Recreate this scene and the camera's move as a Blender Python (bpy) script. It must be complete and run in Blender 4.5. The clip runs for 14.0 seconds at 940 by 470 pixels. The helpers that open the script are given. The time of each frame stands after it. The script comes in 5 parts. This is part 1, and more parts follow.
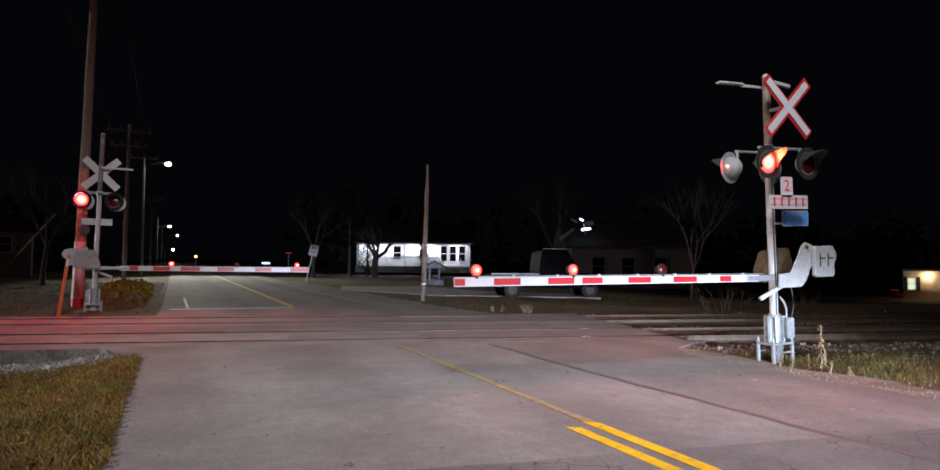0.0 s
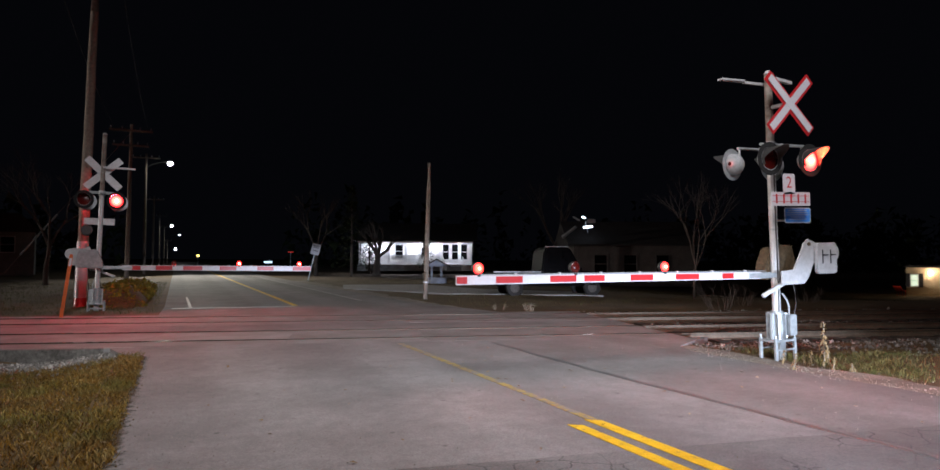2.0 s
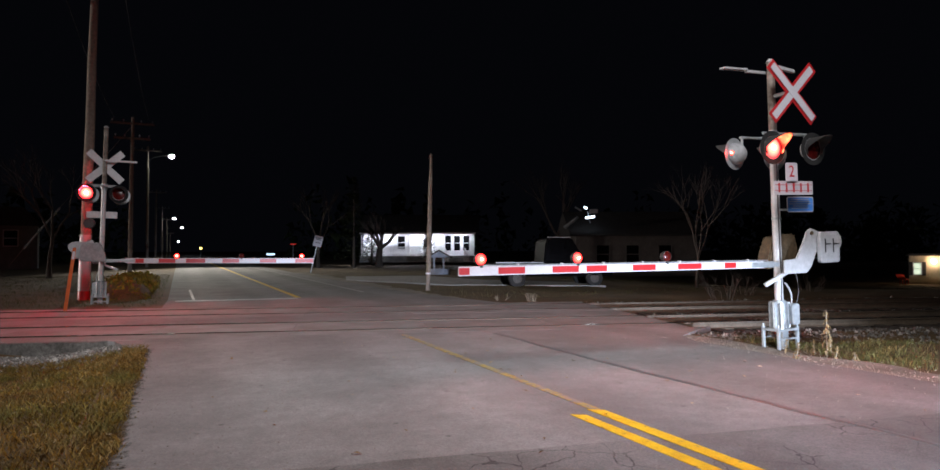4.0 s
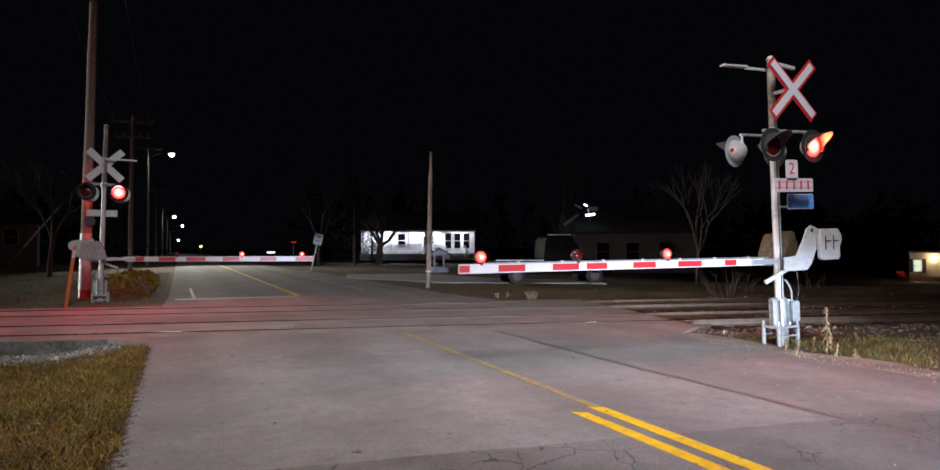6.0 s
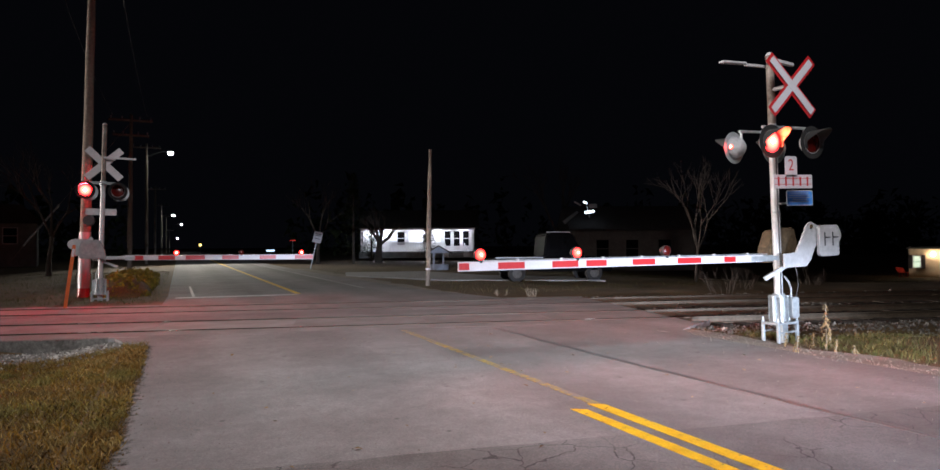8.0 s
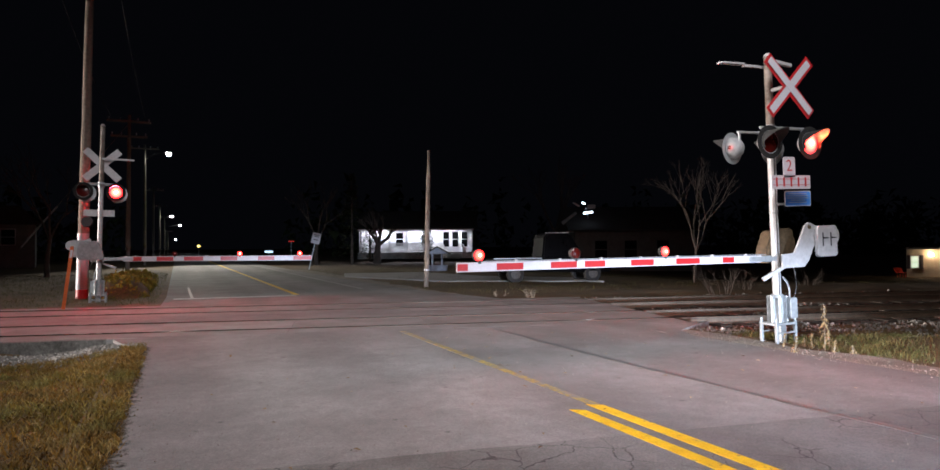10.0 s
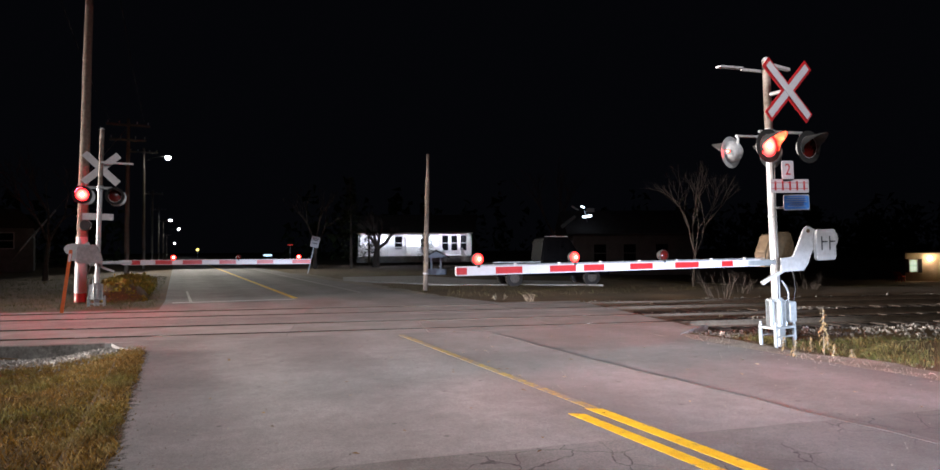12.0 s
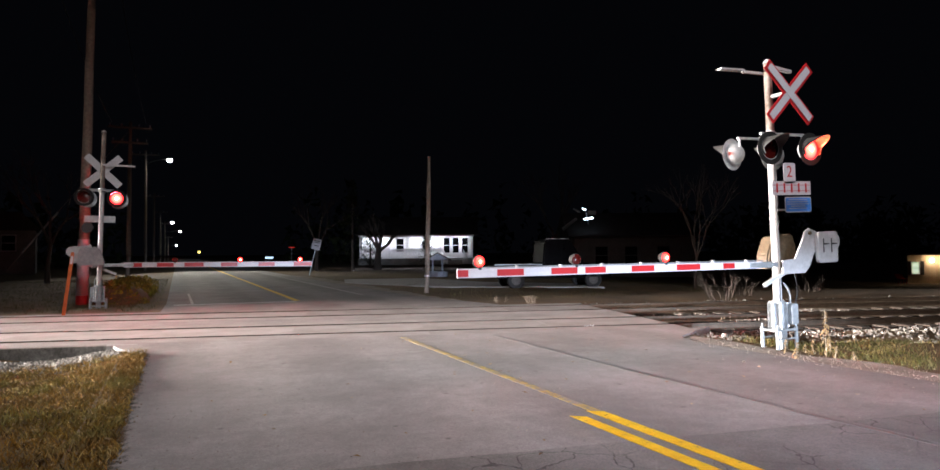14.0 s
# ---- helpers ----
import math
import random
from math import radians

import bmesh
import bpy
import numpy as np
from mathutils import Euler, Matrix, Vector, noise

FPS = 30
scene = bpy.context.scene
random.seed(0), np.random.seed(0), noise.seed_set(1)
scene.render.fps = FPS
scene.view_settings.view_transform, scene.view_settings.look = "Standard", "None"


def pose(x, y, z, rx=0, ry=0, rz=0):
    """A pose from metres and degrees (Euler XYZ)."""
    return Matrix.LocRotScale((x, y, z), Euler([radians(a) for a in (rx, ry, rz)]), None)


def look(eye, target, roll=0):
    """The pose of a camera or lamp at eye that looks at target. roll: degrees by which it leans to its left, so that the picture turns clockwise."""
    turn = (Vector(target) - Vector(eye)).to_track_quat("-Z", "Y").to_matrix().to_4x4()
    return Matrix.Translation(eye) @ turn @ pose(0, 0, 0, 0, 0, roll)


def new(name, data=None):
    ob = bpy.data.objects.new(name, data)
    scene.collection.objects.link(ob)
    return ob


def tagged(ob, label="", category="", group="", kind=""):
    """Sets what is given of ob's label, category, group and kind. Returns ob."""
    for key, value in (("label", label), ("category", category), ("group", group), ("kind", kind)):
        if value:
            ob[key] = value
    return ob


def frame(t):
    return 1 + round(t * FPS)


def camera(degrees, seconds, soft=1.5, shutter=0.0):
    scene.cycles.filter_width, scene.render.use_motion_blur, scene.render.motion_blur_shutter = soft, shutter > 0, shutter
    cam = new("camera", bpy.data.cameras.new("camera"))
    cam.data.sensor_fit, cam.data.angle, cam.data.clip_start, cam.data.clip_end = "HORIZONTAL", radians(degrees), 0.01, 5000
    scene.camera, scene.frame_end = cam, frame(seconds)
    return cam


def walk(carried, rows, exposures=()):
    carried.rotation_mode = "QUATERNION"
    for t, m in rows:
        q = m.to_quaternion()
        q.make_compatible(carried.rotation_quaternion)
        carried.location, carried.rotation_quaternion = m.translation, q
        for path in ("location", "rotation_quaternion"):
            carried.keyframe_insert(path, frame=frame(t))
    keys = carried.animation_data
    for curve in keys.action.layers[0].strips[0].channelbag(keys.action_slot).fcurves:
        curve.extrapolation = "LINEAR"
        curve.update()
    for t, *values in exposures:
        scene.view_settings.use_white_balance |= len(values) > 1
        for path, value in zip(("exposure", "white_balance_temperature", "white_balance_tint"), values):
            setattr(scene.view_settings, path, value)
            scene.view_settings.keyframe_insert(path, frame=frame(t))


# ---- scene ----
cam = camera(70, 14.0)
EYE = Vector((0.0, 0.0, 1.44))
PATH = [  # seconds, heading right of the road, tilt up, roll
    (0.0, 23.749, 2.251, 0.45), (0.5, 23.737, 2.271, 0.386), (1.0, 23.697, 2.302, 0.316), (1.5, 23.648, 2.234, 0.313),
    (2.0, 23.587, 2.096, 0.23), (2.5, 23.532, 1.904, 0.132), (3.0, 23.472, 1.654, -0.009), (5.5, 23.387, 1.17, -0.158),
    (6.0, 23.392, 1.137, -0.216), (6.5, 23.4, 1.074, -0.25), (7.0, 23.38, 1.01, -0.32), (7.5, 23.4, 0.954, -0.342),
    (8.0, 23.44, 0.926, -0.403), (10.5, 23.58, 1.069, -0.47), (11.0, 23.6, 1.169, -0.483), (11.5, 23.641, 1.245, -0.474),
    (12.0, 23.649, 1.311, -0.45), (12.5, 23.635, 1.412, -0.46), (13.0, 23.58, 1.48, -0.46), (13.5, 23.541, 1.517, -0.467),
    (14.0, 23.531, 1.509, -0.463)]


def heading(yaw, tilt, roll):
    y, p = radians(yaw), radians(tilt)
    return look(EYE, EYE + Vector((math.sin(y) * math.cos(p), math.cos(y) * math.cos(p), math.sin(p))), roll)


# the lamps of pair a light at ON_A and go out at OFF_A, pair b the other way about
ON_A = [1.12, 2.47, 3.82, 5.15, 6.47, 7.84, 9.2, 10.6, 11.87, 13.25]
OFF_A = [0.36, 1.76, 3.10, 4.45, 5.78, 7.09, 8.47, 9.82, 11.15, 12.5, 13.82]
GLARE, CLEAR = (0.04, 5950, 17), (0.0, 6050, 10)       # the picture reddens under a full lamp and clears as the lamps change
TINTS = [(0.0, GLARE)]
for e in sorted(ON_A + OFF_A):
    TINTS += [(e - 0.09, GLARE), (e - 0.03, CLEAR), (e + 0.04, CLEAR), (e + 0.1, GLARE)]
TINTS += [(14.0, GLARE)]
TINTS = [(t, stops - 0.22 * max(0.0, t - 12.9), kelvin, tint) for t, (stops, kelvin, tint) in TINTS]     # it darkens as the train's beam grows
walk(cam, [(t, heading(a, b, c)) for t, a, b, c in PATH], TINTS)

# ---- night sky and lamps ----
world = bpy.data.worlds.new("night")
scene.world = world
world.use_nodes = True
world.node_tree.nodes["Background"].inputs[0].default_value = (0.55, 0.6, 0.8, 1)
world.node_tree.nodes["Background"].inputs[1].default_value = 0.0024


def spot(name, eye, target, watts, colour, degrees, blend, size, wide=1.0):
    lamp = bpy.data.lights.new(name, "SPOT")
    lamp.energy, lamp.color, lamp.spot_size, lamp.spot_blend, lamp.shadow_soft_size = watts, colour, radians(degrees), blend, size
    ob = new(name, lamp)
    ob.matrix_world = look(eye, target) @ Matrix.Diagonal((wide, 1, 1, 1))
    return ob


# dipped headlamps of the car waiting behind the viewer
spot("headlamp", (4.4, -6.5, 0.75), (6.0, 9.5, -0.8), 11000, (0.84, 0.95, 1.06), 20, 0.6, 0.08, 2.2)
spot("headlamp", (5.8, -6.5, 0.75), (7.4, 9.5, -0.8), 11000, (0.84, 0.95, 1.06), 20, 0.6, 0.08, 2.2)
# assumed overhead lamp, unseen and very soft, added to light road and verges
spot("overhead_light", (1.6, -0.5, 10.5), (4.6, 12.0, 0.0), 8800, (1.02, 0.97, 0.88), 84, 0.9, 2.4)


# the first of the street lamps beyond the crossing
spot("overhead_light", (-0.7, 68.8, 10.2), (3.2, 52.0, 0.0), 19000, (1.0, 0.93, 0.72), 66, 0.8, 1.0)


# ---- materials ----
def shader(name):
    m = bpy.data.materials.new(name)
    m.use_nodes = True
    t = m.node_tree
    return m, t, t.nodes["Principled BSDF"]


def add(t, kind, **sets):
    n = t.nodes.new(kind)
    for key, value in sets.items():
        n.inputs[key.replace("_", " ")].default_value = value
    return n


def ramp(t, source, a, b, ca, cb):
    r = t.nodes.new("ShaderNodeValToRGB")
    r.color_ramp.elements[0].position, r.color_ramp.elements[1].position = a, b
    r.color_ramp.elements[0].color, r.color_ramp.elements[1].color = (*ca, 1), (*cb, 1)
    t.links.new(source, r.inputs[0])
    return r.outputs[0]


def mix(t, factor, a, b, mode="MIX"):
    m = t.nodes.new("ShaderNodeMix")
    m.data_type, m.blend_type = "RGBA", mode
    for sock, value in ((m.inputs[0], factor), (m.inputs[6], a), (m.inputs[7], b)):
        if hasattr(value, "links"):
            t.links.new(value, sock)
        else:
            sock.default_value = value if isinstance(value, float) else (*value, 1)
    return m.outputs[2]


def surface(name, ca, cb, fine=40.0, broad=2.0, rough=0.6, metal=0.0, bump=0.2, stain=(0.5, 0.5, 0.5), amount=0.5, vary=0.0):
    """Two scales of variation: fine grain between ca and cb, broad stains multiplied over it, and a bump of the grain."""
    m, t, p = shader(name)
    co = t.nodes.new("ShaderNodeTexCoord").outputs["Object"]
    n1 = add(t, "ShaderNodeTexNoise", Scale=fine, Detail=6.0, Roughness=0.65)
    n2 = add(t, "ShaderNodeTexNoise", Scale=broad, Detail=4.0, Roughness=0.55)
    t.links.new(co, n1.inputs["Vector"]), t.links.new(co, n2.inputs["Vector"])
    c = ramp(t, n1.outputs["Fac"], 0.3, 0.7, ca, cb)
    s = ramp(t, n2.outputs["Fac"], 0.35, 0.65, stain, (1, 1, 1))
    c = mix(t, float(amount), c, s, "MULTIPLY")
    if vary:
        info = t.nodes.new("ShaderNodeObjectInfo")
        c = mix(t, float(vary), c, ramp(t, info.outputs["Random"], 0.0, 1.0, (0.45, 0.45, 0.45), (1.3, 1.3, 1.3)), "MULTIPLY")
    t.links.new(c, p.inputs["Base Color"])
    p.inputs["Roughness"].default_value, p.inputs["Metallic"].default_value = rough, metal
    if bump:
        b = add(t, "ShaderNodeBump", Strength=bump, Distance=0.01)
        t.links.new(n1.outputs["Fac"], b.inputs["Height"]), t.links.new(b.outputs[0], p.inputs["Normal"])
    return m


def glow(name, colour, strength):
    m, t, p = shader(name)
    p.inputs["Base Color"].default_value = (*[min(1.0, c) * 0.5 for c in colour], 1)
    p.inputs["Emission Color"].default_value = (*colour, 1)
    p.inputs["Emission Strength"].default_value = strength
    return m


ASPHALT = surface("asphalt", (0.15, 0.15, 0.155), (0.29, 0.285, 0.28), 90, 0.7, 0.88, 0, 0.35, (0.62, 0.6, 0.6), 0.7)
OLD_ASPHALT = surface("old_asphalt", (0.11, 0.11, 0.114), (0.215, 0.21, 0.206), 70, 1.1, 0.88, 0, 0.5, (0.6, 0.58, 0.56), 0.7)


def crack(m, scale, width):
    """Fine dark cracks and drips over an asphalt."""
    t = m.node_tree
    p = t.nodes["Principled BSDF"]
    base = p.inputs["Base Color"].links[0].from_socket
    co = t.nodes.new("ShaderNodeTexCoord").outputs["Object"]
    wob = add(t, "ShaderNodeTexNoise", Scale=2.5, Detail=5.0)
    t.links.new(co, wob.inputs["Vector"])
    far = mix(t, 0.3, co, wob.outputs["Color"], "ADD")
    v = add(t, "ShaderNodeTexVoronoi", Scale=scale)
    v.feature = "DISTANCE_TO_EDGE"
    t.links.new(far, v.inputs["Vector"])
    line = ramp(t, v.outputs["Distance"], width * 0.4, width, (0.35, 0.35, 0.35), (1, 1, 1))
    gate = add(t, "ShaderNodeTexNoise", Scale=0.6, Detail=2.0)
    t.links.new(co, gate.inputs["Vector"])
    c = mix(t, ramp(t, gate.outputs["Fac"], 0.42, 0.52, (0, 0, 0), (1, 1, 1)), base, mix(t, 1.0, base, line, "MULTIPLY"))
    t.links.new(c, p.inputs["Base Color"])


def drips(m):
    t = m.node_tree
    p = t.nodes["Principled BSDF"]
    base = p.inputs["Base Color"].links[0].from_socket
    co = t.nodes.new("ShaderNodeTexCoord").outputs["Object"]
    v = add(t, "ShaderNodeTexVoronoi", Scale=2.6, Randomness=1.0)
    t.links.new(co, v.inputs["Vector"])
    c = mix(t, 1.0, base, ramp(t, v.outputs["Distance"], 0.03, 0.09, (0.5, 0.49, 0.48), (1, 1, 1)), "MULTIPLY")
    # mottling of patches and bleeding binder, and coarse aggregate
    mid = add(t, "ShaderNodeTexNoise", Scale=4.5, Detail=7.0, Roughness=0.7)
    t.links.new(co, mid.inputs["Vector"])
    c = mix(t, 1.0, c, ramp(t, mid.outputs["Fac"], 0.34, 0.66, (0.86, 0.85, 0.84), (1.1, 1.09, 1.08)), "MULTIPLY")
    agg = add(t, "ShaderNodeTexVoronoi", Scale=55.0)
    t.links.new(co, agg.inputs["Vector"])
    c = mix(t, 0.4, c, ramp(t, agg.outputs["Color"], 0.1, 0.9, (0.7, 0.7, 0.7), (1.35, 1.34, 1.32)), "MULTIPLY")
    # paler wheel tracks along the road
    sep = t.nodes.new("ShaderNodeSeparateXYZ")
    t.links.new(co, sep.inputs[0])
    w = add(t, "ShaderNodeTexWave", Scale=0.17, Distortion=1.2, Detail=2.0)
    t.links.new(co, w.inputs["Vector"])
    c = mix(t, 0.5, c, ramp(t, w.outputs["Fac"], 0.2, 0.8, (0.8, 0.79, 0.78), (1.12, 1.11, 1.1)), "MULTIPLY")
    t.links.new(c, p.inputs["Base Color"])


def worn(m, amount, under):
    """Paint rubbed away in flakes down to the asphalt."""
    t = m.node_tree
    p = t.nodes["Principled BSDF"]
    base = p.inputs["Base Color"].links[0].from_socket
    co = t.nodes.new("ShaderNodeTexCoord").outputs["Object"]
    n = add(t, "ShaderNodeTexNoise", Scale=9.0, Detail=8.0, Roughness=0.75)
    t.links.new(co, n.inputs["Vector"])
    t.links.new(mix(t, ramp(t, n.outputs["Fac"], amount, amount + 0.06, (1, 1, 1), (0, 0, 0)), base, under), p.inputs["Base Color"])


drips(ASPHALT)
drips(OLD_ASPHALT)
crack(OLD_ASPHALT, 1.9, 0.011)
TAR = surface("tar", (0.095, 0.094, 0.095), (0.17, 0.168, 0.166), 60, 3, 0.55)
CONCRETE = surface("concrete", (0.19, 0.182, 0.178), (0.32, 0.308, 0.3), 50, 1.5, 0.86, 0, 0.25, (0.6, 0.58, 0.55), 0.7, 0.3)
YELLOW = surface("yellow_paint", (0.7, 0.43, 0.006), (0.92, 0.6, 0.012), 60, 6, 0.6, 0, 0.2, (0.6, 0.55, 0.5), 0.5)
WORN_YELLOW = surface("worn_yellow_paint", (0.3, 0.23, 0.07), (0.55, 0.4, 0.08), 40, 5, 0.65, 0, 0.2, (0.5, 0.5, 0.5), 0.5)
worn(YELLOW, 0.36, (0.19, 0.17, 0.13))
worn(WORN_YELLOW, 0.47, (0.2, 0.19, 0.17))
WORN_WHITE = surface("worn_white_paint", (0.2, 0.2, 0.2), (0.6, 0.6, 0.58), 30, 4, 0.65)
SOIL = surface("soil", (0.05, 0.03, 0.01), (0.17, 0.105, 0.04), 22, 0.8, 0.95, 0, 0.6, (0.5, 0.5, 0.45), 0.7)
STEEL = surface("rail_steel", (0.1, 0.078, 0.055), (0.2, 0.16, 0.115), 30, 4, 0.5, 0.3, 0.1)
SHINY = surface("worn_rail_head", (0.4, 0.38, 0.36), (0.52, 0.5, 0.48), 30, 4, 0.06, 1.0, 0.0)
TIE = surface("tie_wood", (0.03, 0.023, 0.017), (0.085, 0.066, 0.048), 18, 3, 0.85, 0, 0.5, (0.5, 0.5, 0.5), 0.6, 0.5)
ALUMINIUM = surface("painted_aluminium", (0.42, 0.43, 0.45), (0.56, 0.57, 0.59), 14, 2.5, 0.42, 0.15, 0.08, (0.7, 0.68, 0.64), 0.6)
GALV = surface("galvanised_steel", (0.31, 0.345, 0.365), (0.47, 0.5, 0.515), 16, 4, 0.45, 0.5, 0.1, (0.7, 0.7, 0.7), 0.6)
RUSTY = surface("weathered_brown_steel", (0.05, 0.033, 0.018), (0.16, 0.115, 0.065), 14, 4, 0.6, 0.3, 0.3)
BLACK = surface("black_paint", (0.018, 0.018, 0.018), (0.035, 0.033, 0.033), 30, 4, 0.55, 0, 0.1)
WEATHERED = surface("weathered_pole_paint", (0.08, 0.058, 0.04), (0.32, 0.3, 0.275), 9, 3.5, 0.6, 0.1, 0.15, (0.5, 0.42, 0.34), 0.8)
HOUSING = surface("dull_grey_housing", (0.25, 0.26, 0.27), (0.36, 0.37, 0.38), 16, 4, 0.75, 0.0, 0.1)
SOOT = surface("matt_black", (0.006, 0.006, 0.006), (0.01, 0.01, 0.01), 30, 4, 0.9)
HOOD = surface("visor_paint", (0.025, 0.025, 0.025), (0.04, 0.039, 0.038), 30, 4, 0.6, 0, 0.1)
WHITE_SHEET = surface("white_reflective_sheet", (0.49, 0.49, 0.53), (0.56, 0.56, 0.6), 40, 3, 0.35, 0, 0.04, (0.85, 0.85, 0.85), 0.5)
RED_SHEET = surface("red_reflective_sheet", (0.36, 0.012, 0.016), (0.46, 0.02, 0.022), 40, 3, 0.35, 0, 0.04, (0.8, 0.8, 0.8), 0.5)
BLUE_SHEET = surface("blue_reflective_sheet", (0.06, 0.26, 0.8), (0.08, 0.32, 0.9), 40, 3, 0.35, 0, 0.03)
POLE_WOOD = surface("pole_wood", (0.16, 0.13, 0.105), (0.32, 0.27, 0.22), 12, 1.2, 0.85, 0, 0.5, (0.6, 0.6, 0.6), 0.6)
LENS_OFF = surface("dark_red_lens", (0.06, 0.005, 0.004), (0.09, 0.008, 0.006), 30, 6, 0.2, 0, 0.05)


def hot_lens(name, radius, strength, heart):
    """A lit red lens, hottest in the middle."""
    m, t, p = shader(name)
    co = t.nodes.new("ShaderNodeTexCoord")
    dist = t.nodes.new("ShaderNodeVectorMath")
    dist.operation = "LENGTH"
    flat = t.nodes.new("ShaderNodeVectorMath")
    flat.operation = "MULTIPLY"
    flat.inputs[1].default_value = (1 / radius, 0, 1 / radius)
    t.links.new(co.outputs["Object"], flat.inputs[0]), t.links.new(flat.outputs[0], dist.inputs[0])
    hot = ramp(t, dist.outputs["Value"], 0.4, 0.97, heart, (0.5, 0.0035, 0.004))
    t.links.new(hot, p.inputs["Emission Color"])
    p.inputs["Emission Strength"].default_value = strength
    p.inputs["Base Color"].default_value = (0.3, 0.01, 0.01, 1)
    return m


# lens glass, and the bulbs that throw most of the light
GLASS_ON = hot_lens("lit_red_lens", 0.157, 17.0, (1, 0.065, 0.036))
ARM_GLASS_ON = hot_lens("lit_arm_lens", 0.068, 12.0, (1, 0.05, 0.024))
BULB_ON = glow("signal_bulb_glow", (1.0, 0.06, 0.018), 19000.0)
BULB_FAR = glow("signal_bulb_to_viewer", (1.0, 0.012, 0.026), 34000.0)
BULB_BEAM = glow("signal_bulb_far_beam", (1.0, 0.02, 0.025), 7000.0)
ARM_BULB_ON = glow("arm_bulb_glow", (1.0, 0.02, 0.012), 8000.0)
SIDING = surface("white_siding", (0.7, 0.7, 0.7), (0.8, 0.8, 0.8), 9, 1.0, 0.6, 0, 0.1, (0.85, 0.85, 0.85), 0.5)
BEIGE = surface("beige_siding", (0.45, 0.37, 0.25), (0.55, 0.46, 0.32), 9, 1.0, 0.7, 0, 0.1)
SHINGLE = surface("dark_shingle", (0.03, 0.03, 0.032), (0.07, 0.068, 0.066), 20, 1.5, 0.9, 0, 0.4)
DARK_WALL = surface("dark_board", (0.08, 0.075, 0.07), (0.15, 0.14, 0.13), 12, 1.5, 0.85, 0, 0.2)
GREY_WALL = surface("grey_foundation", (0.2, 0.2, 0.2), (0.32, 0.32, 0.31), 14, 2, 0.85, 0, 0.3)
PANE = surface("dark_window_pane", (0.004, 0.0042, 0.005), (0.008, 0.008, 0.009), 4, 1, 0.08, 0, 0.0)
PANE.node_tree.nodes["Principled BSDF"].inputs["Specular IOR Level"].default_value = 0.15
BARK = surface("bark", (0.045, 0.036, 0.03), (0.12, 0.1, 0.084), 16, 2, 0.9, 0, 0.7)
TWIG = surface("pale_twig", (0.2, 0.165, 0.12), (0.36, 0.3, 0.22), 14, 3, 0.85, 0, 0.3)
CAR_PAINT = surface("dark_car_paint", (0.003, 0.003, 0.0035), (0.006, 0.006, 0.007), 60, 1, 0.3, 0.0, 0.02)
CAR_PAINT.node_tree.nodes["Principled BSDF"].inputs["Specular IOR Level"].default_value = 0.04
RUBBER = surface("rubber", (0.02, 0.02, 0.02), (0.04, 0.04, 0.04), 30, 3, 0.85)
ORANGE = surface("orange_plastic", (0.5, 0.085, 0.006), (0.62, 0.13, 0.01), 30, 4, 0.5, 0, 0.05)
RED_PAINT = surface("red_plastic", (0.55, 0.04, 0.02), (0.65, 0.06, 0.03), 20, 3, 0.4, 0, 0.03)
BLUE_GREY = surface("blue_grey_paint", (0.3, 0.35, 0.45), (0.42, 0.48, 0.58), 15, 3, 0.6, 0, 0.1)
PORCH_ON = glow("porch_lamp_glow", (0.95, 0.98, 1.0), 620.0)
STREET_ON = glow("street_lamp_glow", (0.95, 1.0, 0.85), 170.0)
FLOOD_ON = glow("floodlight_glow", (0.8, 0.95, 1.0), 5.0)
WARM_ON = glow("warm_lamp_glow", (1.0, 0.72, 0.4), 100.0)
YELLOW_ON = glow("distant_yellow_glow", (1.0, 0.75, 0.15), 4.0)
SIGN_ON = glow("distant_lit_sign", (0.6, 0.85, 1.0), 1.6)
RED_SIGN_ON = glow("distant_red_glow", (1.0, 0.05, 0.03), 0.6)
TRAIN_ON = glow("train_headlight_glow", (1.0, 0.86, 0.7), 1300000.0)


def island(name, colours, rough=0.9, second=None):
    """Loose small pieces, each with a tint of its own."""
    m, t, p = shader(name)
    g = t.nodes.new("ShaderNodeNewGeometry")
    r = t.nodes.new("ShaderNodeValToRGB")
    for k, c in enumerate(colours):
        e = r.color_ramp.elements[k] if k < 2 else r.color_ramp.elements.new(k / (len(colours) - 1))
        e.position, e.color = k / (len(colours) - 1), (*c, 1)
    t.links.new(g.outputs["Random Per Island"], r.inputs[0])
    co = t.nodes.new("ShaderNodeTexCoord").outputs["Object"]
    n = add(t, "ShaderNodeTexNoise", Scale=1.3, Detail=3.0)
    t.links.new(co, n.inputs["Vector"])
    c = mix(t, 0.7, r.outputs[0], ramp(t, n.outputs["Fac"], 0.35, 0.65, (0.55, 0.5, 0.42), (1.15, 1.15, 1.1)), "MULTIPLY")
    if second:
        patch = add(t, "ShaderNodeTexNoise", Scale=0.55, Detail=5.0, Roughness=0.65)
        t.links.new(co, patch.inputs["Vector"])
        c = mix(t, ramp(t, patch.outputs["Fac"], 0.42, 0.6, (0, 0, 0), (1, 1, 1)), c, mix(t, 1.0, c, second, "MULTIPLY"))
    t.links.new(c, p.inputs["Base Color"])
    p.inputs["Roughness"].default_value = rough
    p.inputs["Specular IOR Level"].default_value = 0.2
    return m


